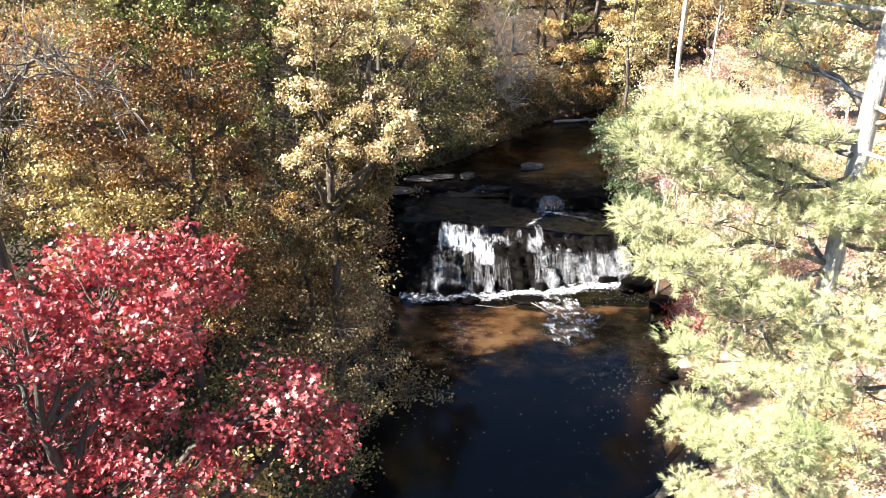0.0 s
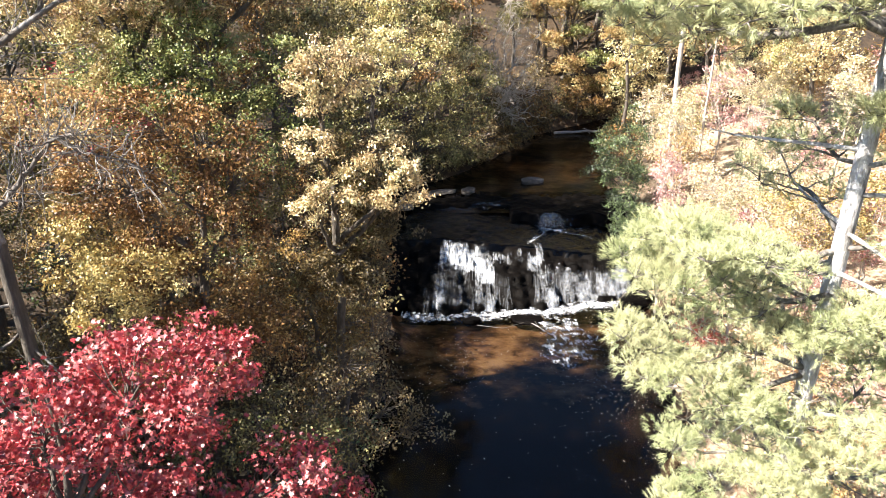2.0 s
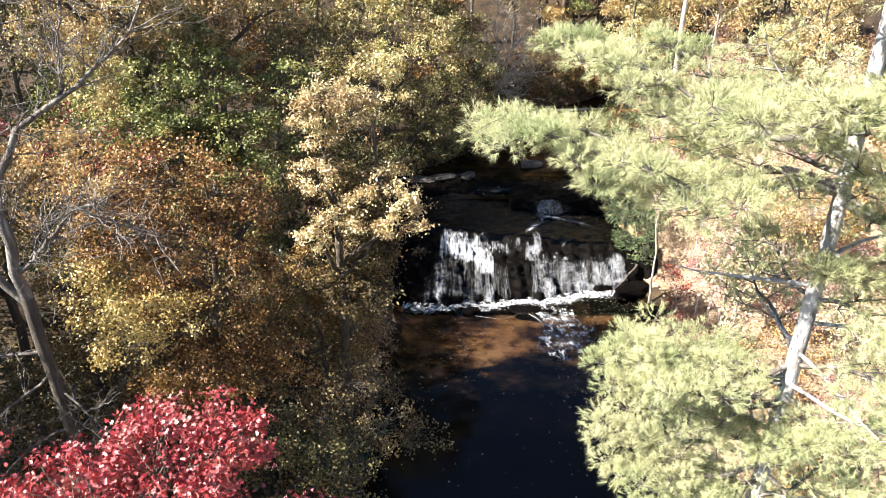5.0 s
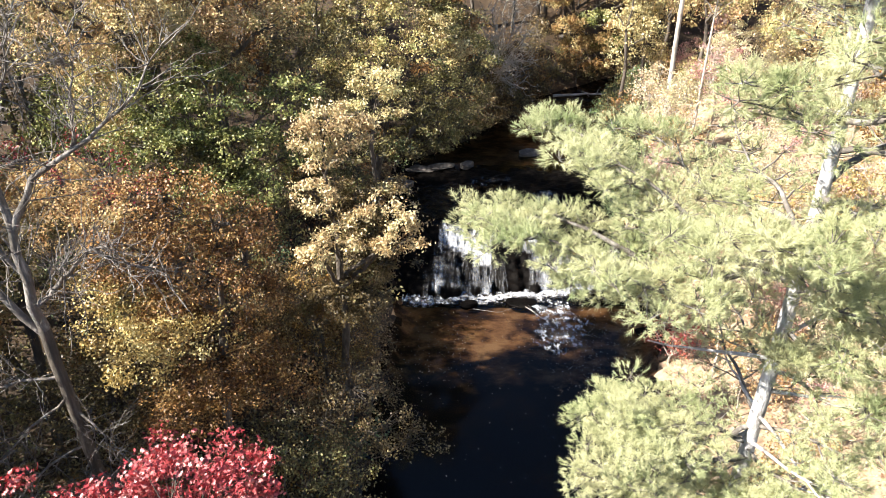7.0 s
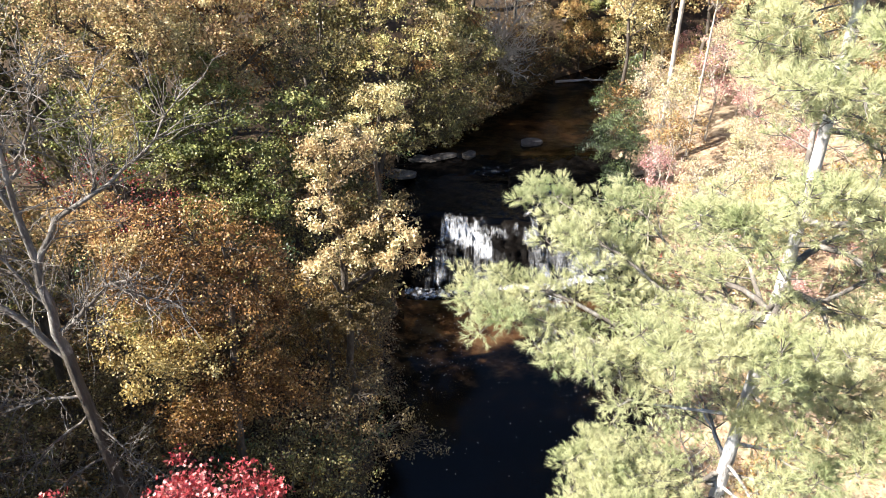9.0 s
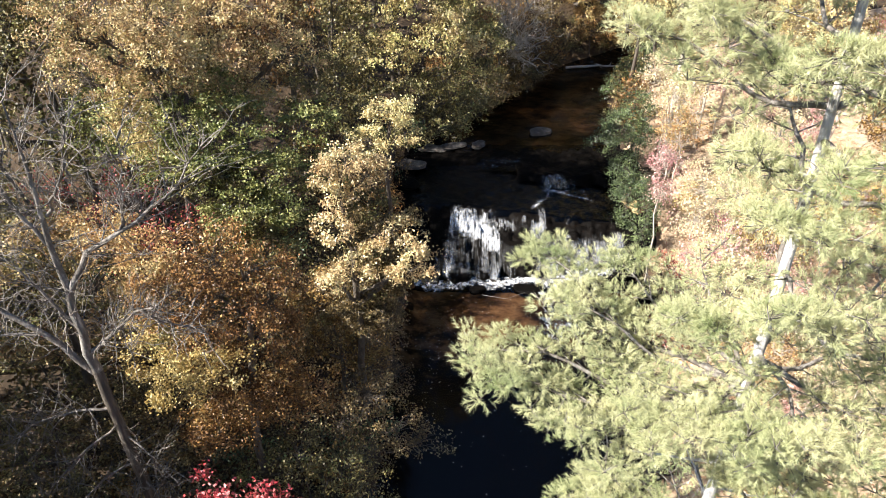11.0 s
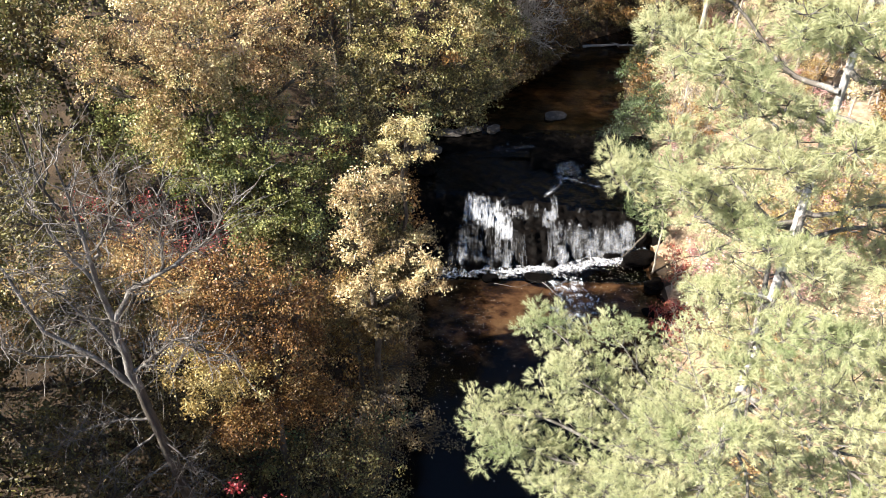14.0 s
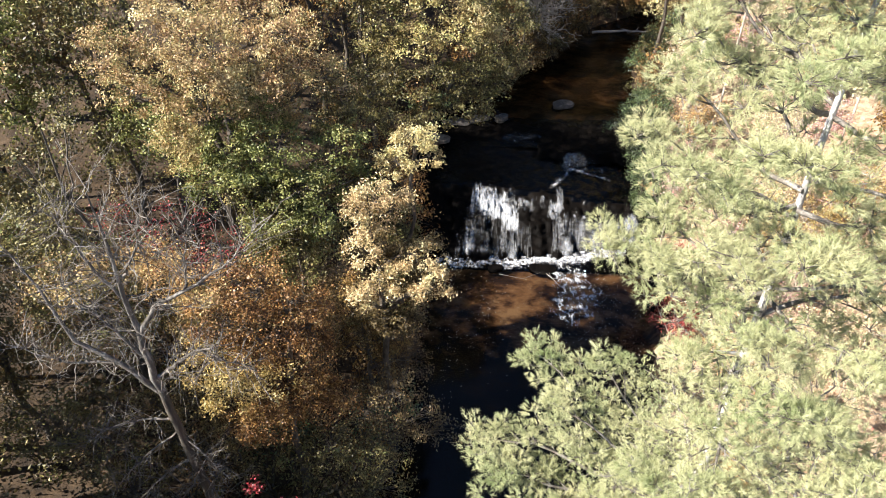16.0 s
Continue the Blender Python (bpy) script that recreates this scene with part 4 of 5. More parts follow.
broadleaf("olive_tree", at_ground(-9.6, 13.6), (-9.6, 13.6, 8.0),
          [(-9.8, 14.9, 14.6, 0.5, 0.5, 0.4), (-10.6, 13.2, 12.0, 1.1, 1.0, 0.9), (-11.2, 13.0, 10.4, 1.2, 1.1, 0.9), (-9.4, 13.2, 11.0, 1.0, 1.0, 0.8), (-10.4, 12.8, 9.0, 1.2, 1.0, 0.8), (-8.4, 13.4, 9.6, 1.0, 0.9, 0.8), (-12.4, 13.2, 11.6, 1.2, 1.1, 0.9)],
          OLIVE, BARK, "olive and brown tree in thin autumn leaf", group=TREES, seed=9, leaf=0.075, per=30, spacing=0.36, puff=0.12,
          extra=[(fill_lobes(811, (-10.2, 13.0, 9.6), (2.2, 1.3, 3.2), 9, 0.33), GOLD, "dull gold leaves")])
broadleaf("orange_tree", at_ground(-8.2, 16.2), (-8.0, 16.0, 7.0),
          [(-9.2, 15.8, 8.9, 1.0, 0.9, 0.7), (-8.1, 15.4, 8.4, 1.0, 0.9, 0.7), (-6.6, 15.2, 8.5, 0.9, 0.8, 0.7), (-9.0, 15.2, 7.4, 1.1, 0.9, 0.7), (-7.3, 15.0, 7.2, 1.1, 0.9, 0.7)],
          ORANGE, BARK, "orange-brown sapling crown with pale bare twigs", group=TREES, seed=10, leaf=0.075, per=24, spacing=0.34, puff=0.12, twig_share=0.9)

broadleaf("crimson_tree", at_ground(-7.4, 14.6), (-7.3, 14.5, 7.0),
          [(-7.6, 14.4, 11.3, 0.8, 0.7, 0.6), (-6.6, 14.0, 10.7, 0.8, 0.7, 0.6), (-8.6, 14.3, 10.7, 0.8, 0.7, 0.6), (-7.5, 14.0, 9.6, 1.0, 0.7, 0.6), (-9.3, 14.4, 11.4, 0.6, 0.6, 0.5)],
          CRIMSON, BARK, "thin dark crimson sapling among bare twigs", group=TREES, seed=12, leaf=0.07, per=9, spacing=0.36, puff=0.13, twig_share=1.0, radius=0.07)

broadleaf("yellow_sapling", at_ground(-3.3, 7.8), (-3.2, 7.6, 5.0),
          [(-2.7, 7.3, 6.75, 0.55, 0.5, 0.35), (-3.4, 7.3, 6.5, 0.6, 0.5, 0.4), (-2.3, 7.5, 6.2, 0.5, 0.5, 0.4), (-3.2, 7.8, 5.8, 0.8, 0.6, 0.5)],
          YELLOW, BARK, "yellow-green sapling beneath the red maple", "sapling", TREES, seed=13, leaf=0.075, per=22, spacing=0.32, puff=0.11, radius=0.05)
broadleaf("golden_oak", at_ground(-3.6, 31.6), (-2.6, 31.2, 6.4),
          [(-3.4, 30.6, 11.6, 1.3, 1.2, 0.9), (-1.6, 30.4, 12.2, 1.3, 1.2, 0.9), (-2.6, 29.8, 9.8, 1.2, 1.0, 0.8), (-0.6, 30.0, 10.4, 1.1, 1.0, 0.7), (-4.4, 30.2, 9.6, 1.1, 1.0, 0.8), (-2.6, 31.2, 13.4, 1.2, 1.1, 0.8)],
          GOLD, BARK, "broad oak in golden-brown leaf over the falls", group=TREES, seed=15, leaf=0.115, per=26, spacing=0.4, puff=0.15, slim=0.6, radius=0.2,
          # Lower and stream-side lobes in olive: the crown's shaded part put into colour.
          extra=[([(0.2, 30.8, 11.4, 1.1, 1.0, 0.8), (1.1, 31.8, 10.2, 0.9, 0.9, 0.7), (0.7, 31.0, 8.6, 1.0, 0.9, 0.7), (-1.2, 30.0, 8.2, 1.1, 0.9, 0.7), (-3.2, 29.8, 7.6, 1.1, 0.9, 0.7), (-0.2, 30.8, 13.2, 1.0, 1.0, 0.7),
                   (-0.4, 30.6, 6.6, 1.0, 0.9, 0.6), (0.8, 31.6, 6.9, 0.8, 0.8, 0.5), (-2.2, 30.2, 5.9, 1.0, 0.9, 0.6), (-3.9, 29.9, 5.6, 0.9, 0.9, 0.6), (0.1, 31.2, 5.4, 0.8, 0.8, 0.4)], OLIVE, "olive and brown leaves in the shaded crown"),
                 (fill_lobes(812, (-1.4, 30.2, 9.8), (2.8, 1.2, 2.6), 8, 0.2), TAN, "pale tan leaf tufts"), ([(0.9, 31.2, 9.4, 0.5, 0.5, 0.35), (-0.9, 29.8, 9.2, 0.6, 0.5, 0.35), (0.3, 30.8, 12.2, 0.6, 0.5, 0.4), (1.4, 31.6, 10.9, 0.5, 0.5, 0.3)], RUST, "rust-brown leaf sprays")])
broadleaf("golden_oak", at_ground(-2.4, 37.6), (-1.2, 37.0, 5.4),
          [(0.6, 36.4, 9.2, 1.2, 1.0, 0.9), (1.9, 36.8, 8.0, 1.0, 1.0, 0.8), (0.0, 35.8, 7.4, 1.1, 1.0, 0.8), (1.4, 36.2, 6.2, 1.0, 0.9, 0.7), (-0.4, 35.8, 5.6, 1.0, 0.9, 0.7), (0.9, 36.2, 4.6, 0.9, 0.9, 0.6)],
          OLIVE, BARK, "olive-brown oak hanging over the upper stream", group=TREES, seed=16, leaf=0.125, per=20, spacing=0.44, puff=0.17, slim=0.6, radius=0.16,
          extra=[(fill_lobes(813, (0.6, 36.2, 8.4), (2.0, 1.0, 2.4), 7, 0.25), GOLD, "dull gold leaves")])
broadleaf("olive_tree", at_ground(1.6, 42.6), (2.6, 42.6, 4.0),
          [(2.4, 41.2, 4.4, 0.9, 0.9, 0.7), (3.3, 42.6, 4.4, 0.9, 0.9, 0.7), (4.3, 44.2, 4.4, 0.9, 0.9, 0.7), (5.5, 46.2, 4.6, 0.9, 0.9, 0.7), (6.6, 48.2, 4.6, 0.8, 0.9, 0.6), (2.2, 41.8, 6.0, 1.0, 1.0, 0.8), 
           (1.6, 40.6, 3.4, 0.8, 0.8, 0.6), (3.0, 41.8, 3.2, 0.7, 0.8, 0.5), (4.0, 43.4, 3.2, 0.7, 0.8, 0.5), (5.2, 45.2, 3.3, 0.7, 0.8, 0.5), (6.3, 47.2, 3.4, 0.7, 0.8, 0.5)],
          OLIVE, BARK, "dark olive tree crowding the bend of the stream", group=TREES, seed=18, leaf=0.14, per=18, spacing=0.46, puff=0.18, slim=0.6, radius=0.13)
TIERS = [(z, x) for z, row in ((12.6, (7.4, 9.2, 11.0, 12.8)), (10.6, (6.9, 8.6, 10.4, 12.2, 14.0)), (8.6, (7.9, 9.7, 11.5, 13.3)), (6.8, (8.9, 10.7, 12.5)), (5.2, (9.6, 11.2, 12.6))) for x in row]
rng = np.random.default_rng(41)
tiers = [(x + rng.uniform(-0.3, 0.3), 51.2 + 0.12 * z + rng.uniform(-0.7, 0.7), z + rng.uniform(-0.35, 0.35), 1.15 * rng.uniform(0.8, 1.2), 1.0, 0.55 * rng.uniform(0.8, 1.2)) for z, x in TIERS]
broadleaf("orange_tree", at_ground(8.6, 54.6), (9.8, 53.6, 6.0), [q for i, q in enumerate(tiers) if i % 4 != 2], ORANGE, BARK, "wide orange-tan tree in spreading tiers beyond the bend", group=TREES, seed=17,
          leaf=0.15, per=34, spacing=0.44, puff=0.18, slim=0.6, radius=0.2,
          extra=[([q for i, q in enumerate(tiers) if i % 4 == 2], GREEN, "yellow-green leaves"), ([(10.4, 50.6, 3.9, 1.4, 0.8, 0.5), (8.8, 50.8, 4.6, 0.9, 0.8, 0.5)], RUST, "russet lowest leaves")])


def twiggy(base, tips, label, seed, bark):
    """A nearly bare tree: limbs to the tips, crooked side branches and twigs on each."""
    rng = np.random.default_rng(seed)
    o = np.array(base, float)
    t = thing("twiggy_tree", base, label, "tree", TREES)
    top = np.mean(tips, axis=0) - o
    stem = wander((0, 0, -0.3), top * np.array([0.5, 0.5, 0.6]), 8, 0.14, rng)
    child("trunk", mesh_data("trunk", *tubes([(stem, np.linspace(0.11, 0.06, 8))], 8), bark, True), t)
    for tip in tips:
        k = int(rng.integers(3, 8))
        line = wander(stem[k], np.array(tip) - o, 12, 0.35, rng, 0.06)
        limb = child("limb", mesh_data("limb", *tubes([(line, np.linspace(0.05, 0.018, 12))], 6), bark, True), t)
        fine = []
        for j in range(3, 12):
            for _ in range(3):
                d = unit(rng.normal(size=3) + np.array([0.2, -0.3, 0.25]))
                q = wander(line[j], line[j] + d * rng.uniform(0.5, 1.3), 6, 0.4, rng)
                fine.append((q, np.linspace(0.022, 0.009, 6)))
                for _ in range(2):
                    m = int(rng.integers(2, 6))
                    e = unit(d + rng.normal(0, 0.8, 3))
                    fine.append((wander(q[m], q[m] + e * rng.uniform(0.25, 0.6), 4, 0.4, rng), np.linspace(0.013, 0.006, 4)))
        tagged(child("twig_spray", mesh_data("twig_spray", *tubes(fine, 3), bark), limb), kind="stuff")
    return t


twiggy(at_ground(2.6, 44.4), [(3.0, 43.0, 10.5), (4.4, 42.8, 10.0), (3.6, 42.4, 8.6), (5.0, 42.8, 8.0), (2.8, 42.4, 7.6), (4.2, 42.2, 6.6), (5.4, 43.2, 6.2), (3.2, 42.0, 5.8), (4.6, 42.6, 5.0), (2.4, 42.6, 9.2), (5.6, 43.6, 9.6), (3.9, 42.8, 11.6)],
       "nearly bare tree with pale tangled twigs", 14, PALE_BARK)

# ---- shrubs that hang over the pool ----
SHRUBS = "shrubs along the stream"
for i, (bx, by, lob, mat, text) in enumerate([
        (-3.0, 14.6, [(-2.2, 14.1, 5.3, 0.8, 0.8, 0.6), (-1.4, 14.0, 4.1, 0.8, 0.7, 0.6), (-3.1, 14.0, 4.3, 0.9, 0.8, 0.7), (-0.5, 13.7, 4.0, 0.55, 0.5, 0.3), (-2.2, 13.8, 3.2, 0.9, 0.8, 0.6)], BROWN, "brown thin-leaved shrub arching over the pool"),
        (-3.6, 12.2, [(-2.6, 12.2, 4.6, 0.9, 0.8, 0.7), (-3.7, 12.0, 5.3, 0.9, 0.8, 0.7), (-4.7, 12.2, 4.6, 1.0, 0.8, 0.7), (-2.2, 12.0, 3.2, 0.8, 0.7, 0.6), (-3.6, 11.8, 3.2, 1.0, 0.8, 0.7)], OLIVE, "olive shrub in deep shade on the bank"),
        (-3.4, 18.6, [(-2.4, 18.6, 3.0, 0.7, 0.8, 0.7), (-3.0, 19.6, 3.6, 0.9, 0.9, 0.8), (-2.3, 20.4, 2.4, 0.7, 0.9, 0.7), (-1.7, 17.6, 2.6, 0.6, 0.7, 0.5)], BROWN, "brown shrub crowding the shaded water edge"),
        (-3.8, 22.6, [(-3.4, 22.2, 2.3, 0.8, 0.9, 0.6), (-2.9, 23.6, 1.7, 0.6, 0.9, 0.5), (-3.9, 24.4, 2.8, 0.9, 0.9, 0.6), (-3.2, 25.6, 2.0, 0.6, 0.8, 0.6)], OLIVE, "olive-brown shrub beside the waterfall pool"),
        (-4.6, 9.4, [(-3.4, 9.4, 3.6, 1.0, 0.8, 0.8), (-4.6, 9.2, 4.6, 1.1, 0.9, 0.8), (-5.6, 9.6, 3.8, 1.1, 0.9, 0.8), (-2.9, 10.4, 2.6, 0.8, 0.8, 0.6)], OLIVE, "shaded shrub below the red maple"),
        (-4.0, 28.6, [(-3.6, 28.0, 3.4, 1.0, 1.1, 0.9), (-3.4, 29.6, 3.0, 0.9, 0.9, 0.7), (-4.0, 31.0, 3.8, 1.1, 1.2, 0.9)], RUST, "russet shrub above the rocks of the falls"),
        (-7.2, 12.8, [(-7.4, 12.4, 6.6, 1.2, 1.0, 0.8), (-6.2, 12.2, 6.0, 1.0, 0.9, 0.8), (-8.6, 12.2, 6.2, 1.1, 1.0, 0.8), (-7.2, 11.6, 4.8, 1.3, 0.9, 0.8)], BROWN, "brown understorey shrub in shade"),
        (-2.9, 38.0, [(-1.9, 37.6, 2.7, 0.9, 0.8, 0.7), (-0.9, 38.8, 2.6, 0.9, 0.8, 0.7), (-1.8, 38.8, 3.6, 0.9, 0.9, 0.8), (-2.6, 36.8, 3.0, 0.8, 0.8, 0.7)], OLIVE, "olive shrub overhanging the upper stream"),
        (-0.2, 41.4, [(0.4, 40.4, 2.7, 0.9, 0.8, 0.6), (1.4, 41.4, 2.7, 0.9, 0.8, 0.7), (0.6, 41.8, 3.7, 1.0, 0.9, 0.8), (2.3, 42.3, 2.8, 0.8, 0.8, 0.6)], BROWN, "brown shrub overhanging the upper stream"),
        (2.6, 44.6, [(3.1, 43.6, 3.0, 0.9, 0.8, 0.7), (4.1, 44.7, 3.0, 0.9, 0.8, 0.7), (3.4, 45.2, 4.0, 1.0, 0.9, 0.8), (5.1, 46.2, 3.1, 0.9, 0.8, 0.7), (6.0, 47.6, 3.2, 0.8, 0.8, 0.7)], RUST, "russet shrub at the bend of the stream"),
        (-9.6, 10.8, [(-9.8, 10.8, 6.4, 1.2, 1.0, 0.8), (-11.0, 11.0, 7.2, 1.2, 1.0, 0.8), (-9.0, 10.2, 5.2, 1.1, 0.9, 0.7)], OLIVE, "dim olive understorey shrub")]):
    broadleaf("bank_shrub", at_ground(bx, by), (bx + 0.2, by - 0.1, ground_at(bx, by) + 1.0), lob, mat, BARK, text, "shrub", SHRUBS,
              radius=0.05, seed=60 + i, leaf=0.075, per=16, spacing=0.3, puff=0.12, twig_share=0.8)

# ---- the bare tree ----
def bare_tree():
    rng = np.random.default_rng(31)
    gx, gy = -6.55, 10.1
    g = ground_at(gx, gy)
    t = thing("bare_tree", (gx, gy, g), "leafless grey tree with pale forking branches", "tree")
    o = np.array([gx, gy, g])

    def smooth_line(pts, n, jig):
        pts = np.array(pts, float) - o
        d = np.concatenate([[0], np.cumsum(np.linalg.norm(np.diff(pts, axis=0), axis=1))])
        s = np.linspace(0, d[-1], n)
        return np.stack([np.interp(s, d, pts[:, i]) for i in range(3)], -1) + rng.normal(0, jig, (n, 3))

    trunk = smooth_line([(gx, gy, g - 0.3), (-6.6, 10, 5.8), (-6.75, 10, 9.2), (-6.78, 10, 10.1)], 12, 0.012)
    # Trunk in darker bark than its limbs: shade on it put into colour.
    child("trunk", mesh_data("trunk", *tubes([(trunk, np.linspace(0.15, 0.1, 12))], 10), BARK, True), t)
    limbs = [([(-6.78, 10, 10.0), (-6.75, 9.95, 11.6), (-6.7, 9.9, 13.3), (-6.62, 9.9, 14.4), (-6.7, 9.9, 15.6)], 0.1, 0.012),
             ([(-6.78, 10, 9.9), (-7.5, 10, 10.9), (-8.3, 10, 11.65), (-8.6, 10.1, 12.8), (-9.2, 10.3, 14.2)], 0.075, 0.01),
             ([(-6.74, 9.95, 11.9), (-6.1, 9.9, 12.9), (-4.9, 9.9, 13.65), (-4.3, 9.9, 14.2), (-3.8, 9.9, 14.9)], 0.065, 0.008),
             ([(-6.78, 9.98, 10.5), (-6.1, 9.9, 11.1), (-5.5, 9.8, 11.7), (-5.2, 9.8, 11.75)], 0.05, 0.02),
             ([(-5.5, 9.8, 11.7), (-4.9, 9.7, 11.5), (-4.3, 9.7, 11.3)], 0.025, 0.005),
             ([(-6.7, 10, 9.0), (-7.6, 10, 8.9), (-8.6, 9.9, 8.5), (-9.3, 9.9, 7.8)], 0.035, 0.006),
             ([(-6.68, 10, 8.2), (-6.2, 9.8, 7.9), (-5.9, 9.7, 6.9)], 0.025, 0.005),
             ([(-6.7, 9.95, 12.9), (-7.2, 9.9, 14.0), (-7.5, 9.9, 15.3)], 0.045, 0.006),
             ([(-6.6, 9.9, 13.6), (-6.0, 9.8, 14.5), (-5.7, 9.8, 15.4)], 0.035, 0.005),
             ([(-7.6, 10, 10.9), (-8.6, 9.9, 11.0), (-9.8, 9.9, 11.5)], 0.035, 0.005),
             ([(-6.62, 10, 7.4), (-7.3, 9.6, 7.2), (-8.0, 9.3, 6.5), (-8.3, 9.2, 5.6)], 0.03, 0.005),
             ([(-6.6, 10, 6.7), (-7.1, 9.5, 6.2), (-7.5, 9.2, 5.2)], 0.025, 0.004),
             ([(-6.7, 10, 8.6), (-7.5, 9.7, 8.0), (-8.4, 9.5, 7.0), (-9.0, 9.5, 6.0)], 0.03, 0.005),
             ([(-6.6, 10, 6.9), (-6.1, 9.6, 6.3), (-5.9, 9.4, 5.3)], 0.02, 0.004),
             ([(-6.75, 10, 11.0), (-7.3, 9.9, 12.2), (-7.9, 9.9, 13.2)], 0.04, 0.006),
             ([(-5.4, 9.9, 13.35), (-5.2, 9.9, 14.2), (-5.0, 9.9, 15.0)], 0.03, 0.005)]
    for pts, r0, r1 in limbs:
        line = smooth_line(pts, 12, 0.02)
        limb = child("limb", mesh_data("limb", *tubes([(line, np.linspace(r0, r1, 12))], 7), GREY_BARK, True), t)
        fine = []
        for k in range(2, 12):
            for _ in range(4 if r0 > 0.03 else 3):
                d = unit(line[min(k, 10) + 1] - line[min(k, 10)] + rng.normal(0, 0.75, 3) + np.array([0, 0, 0.35]))
                size = rng.uniform(0.4, 1.3) * (0.6 + 6 * r0)
                q = wander(line[k], line[k] + d * size, 7, 0.2, rng)
                fine.append((q, np.linspace(0.013, 0.004, 7)))
                for _ in range(4):
                    j = rng.integers(1, 6)
                    e = unit(d + rng.normal(0, 0.7, 3) + np.array([0, 0, 0.2]))
                    fine.append((wander(q[j], q[j] + e * size * rng.uniform(0.25, 0.6), 4, 0.2, rng), np.linspace(0.006, 0.002, 4)))
        tagged(child("twig_spray", mesh_data("twig_spray", *tubes(fine, 3), GREY_BARK), limb), kind="stuff")
    return t


bare_tree()


# ---- pines ----
def needle_tufts(pos, way, rng, count=20, length=0.115, width=0.0075):
    """Brushes of fine needles round each shoot's end, over a few broad short bundles at its base."""
    idx = np.repeat(np.arange(len(pos)), count + 4)
    broad = np.tile(np.arange(count + 4) >= count, len(pos))
    d = unit(way[idx] * 0.95 + unit(rng.normal(size=(len(idx), 3))) * 0.85)
    L = length * rng.uniform(0.75, 1.15, len(idx)) * np.where(broad, 0.72, 1.0)
    b = pos[idx] + way[idx] * (rng.uniform(-0.03, 0.03, len(idx)) - 0.02 * broad)[:, None]
    tip = b + d * L[:, None] - np.array([0, 0, 0.008])
    side = unit(np.cross(d, way[idx] + np.array([-0.3, -0.1, 0.4]) + rng.normal(0, 0.3, (len(idx), 3)))) * (width * np.where(broad, 2.6, 1.0) * 0.5)[:, None]
    V = np.stack([b - side, b + side, tip], 1).reshape(-1, 3)
    return V, np.arange(len(V)).reshape(-1, 3)


def pine_branch(origin, azim, reach, rise, spread, rng, tufts):
    """A bough: its axis, its side shoots, and where the needle tufts sit, in rounded pads at the shoots' ends."""
    a = radians(azim)
    out, side = np.array([math.cos(a), math.sin(a), 0]), np.array([-math.sin(a), math.cos(a), 0])
    k = 12
    s = np.linspace(0, 1, k)
    bend = np.cumsum(rng.normal(0, 0.03, k))
    axis = origin + out * (reach * s)[:, None] + side * (bend * reach * 0.4)[:, None]
    axis[:, 2] += rise * s ** 1.5 + 0.04 * reach * np.sin(s * 9 + azim)
    shoots, P, W = [], [], []

    def pad(c, r, share=1.0):
        n = rng.poisson(tufts * share)
        d = unit(rng.normal(size=(n, 3)) + np.array([0, 0, 0.45]))
        lump = 1 + 0.16 * np.sin(d[:, 0] * 7 + c[0] * 9) * np.cos(d[:, 1] * 6 + c[1] * 7)
        off = d * (r * lump * rng.uniform(0.55, 1.0, n) ** 0.6)[:, None] * np.array([1, 1, 0.66])
        P.append(c + off + np.array([0, 0, 0.03]))
        W.append(unit(d * 1.1 + out * 0.15 + np.array([0, 0, 0.4]) + rng.normal(0, 0.18, (n, 3))))
        for q in off[:5]:
            shoots.append((wander(c, c + q, 3, 0.1, rng), np.linspace(0.006, 0.003, 3)))

    for u in np.linspace(0.28, 0.96, max(4, int(reach * 0.72 / 0.23))):
        p = np.array([np.interp(u, s, axis[:, j]) for j in range(3)])
        for sg in (-1, 1):
            full = spread * (0.3 + 0.7 * math.sin(math.pi * min(1.0, u * 0.93 + 0.03) ** 0.9)) * rng.uniform(0.5, 1.15)
            d = unit(out * rng.uniform(0.5, 0.9) + side * sg * 0.85 + np.array([0, 0, rng.uniform(-0.15, 0.35)]))
            line = wander(p, p + d * full, 5, 0.12, rng)
            shoots.append((line, np.linspace(0.012, 0.004, 5)))
            pad(line[-1], rng.uniform(0.15, 0.22), 1.35 if u > 0.5 else 0.9)
            if full > 0.3:
                pad(line[2] + side * rng.normal(0, 0.05) + out * rng.normal(0, 0.06), rng.uniform(0.13, 0.19))
    pad(axis[-1], 0.15, 1.4)
    pad(axis[-2], 0.16, 1.3)
    return axis, shoots, np.concatenate(P), np.concatenate(W)


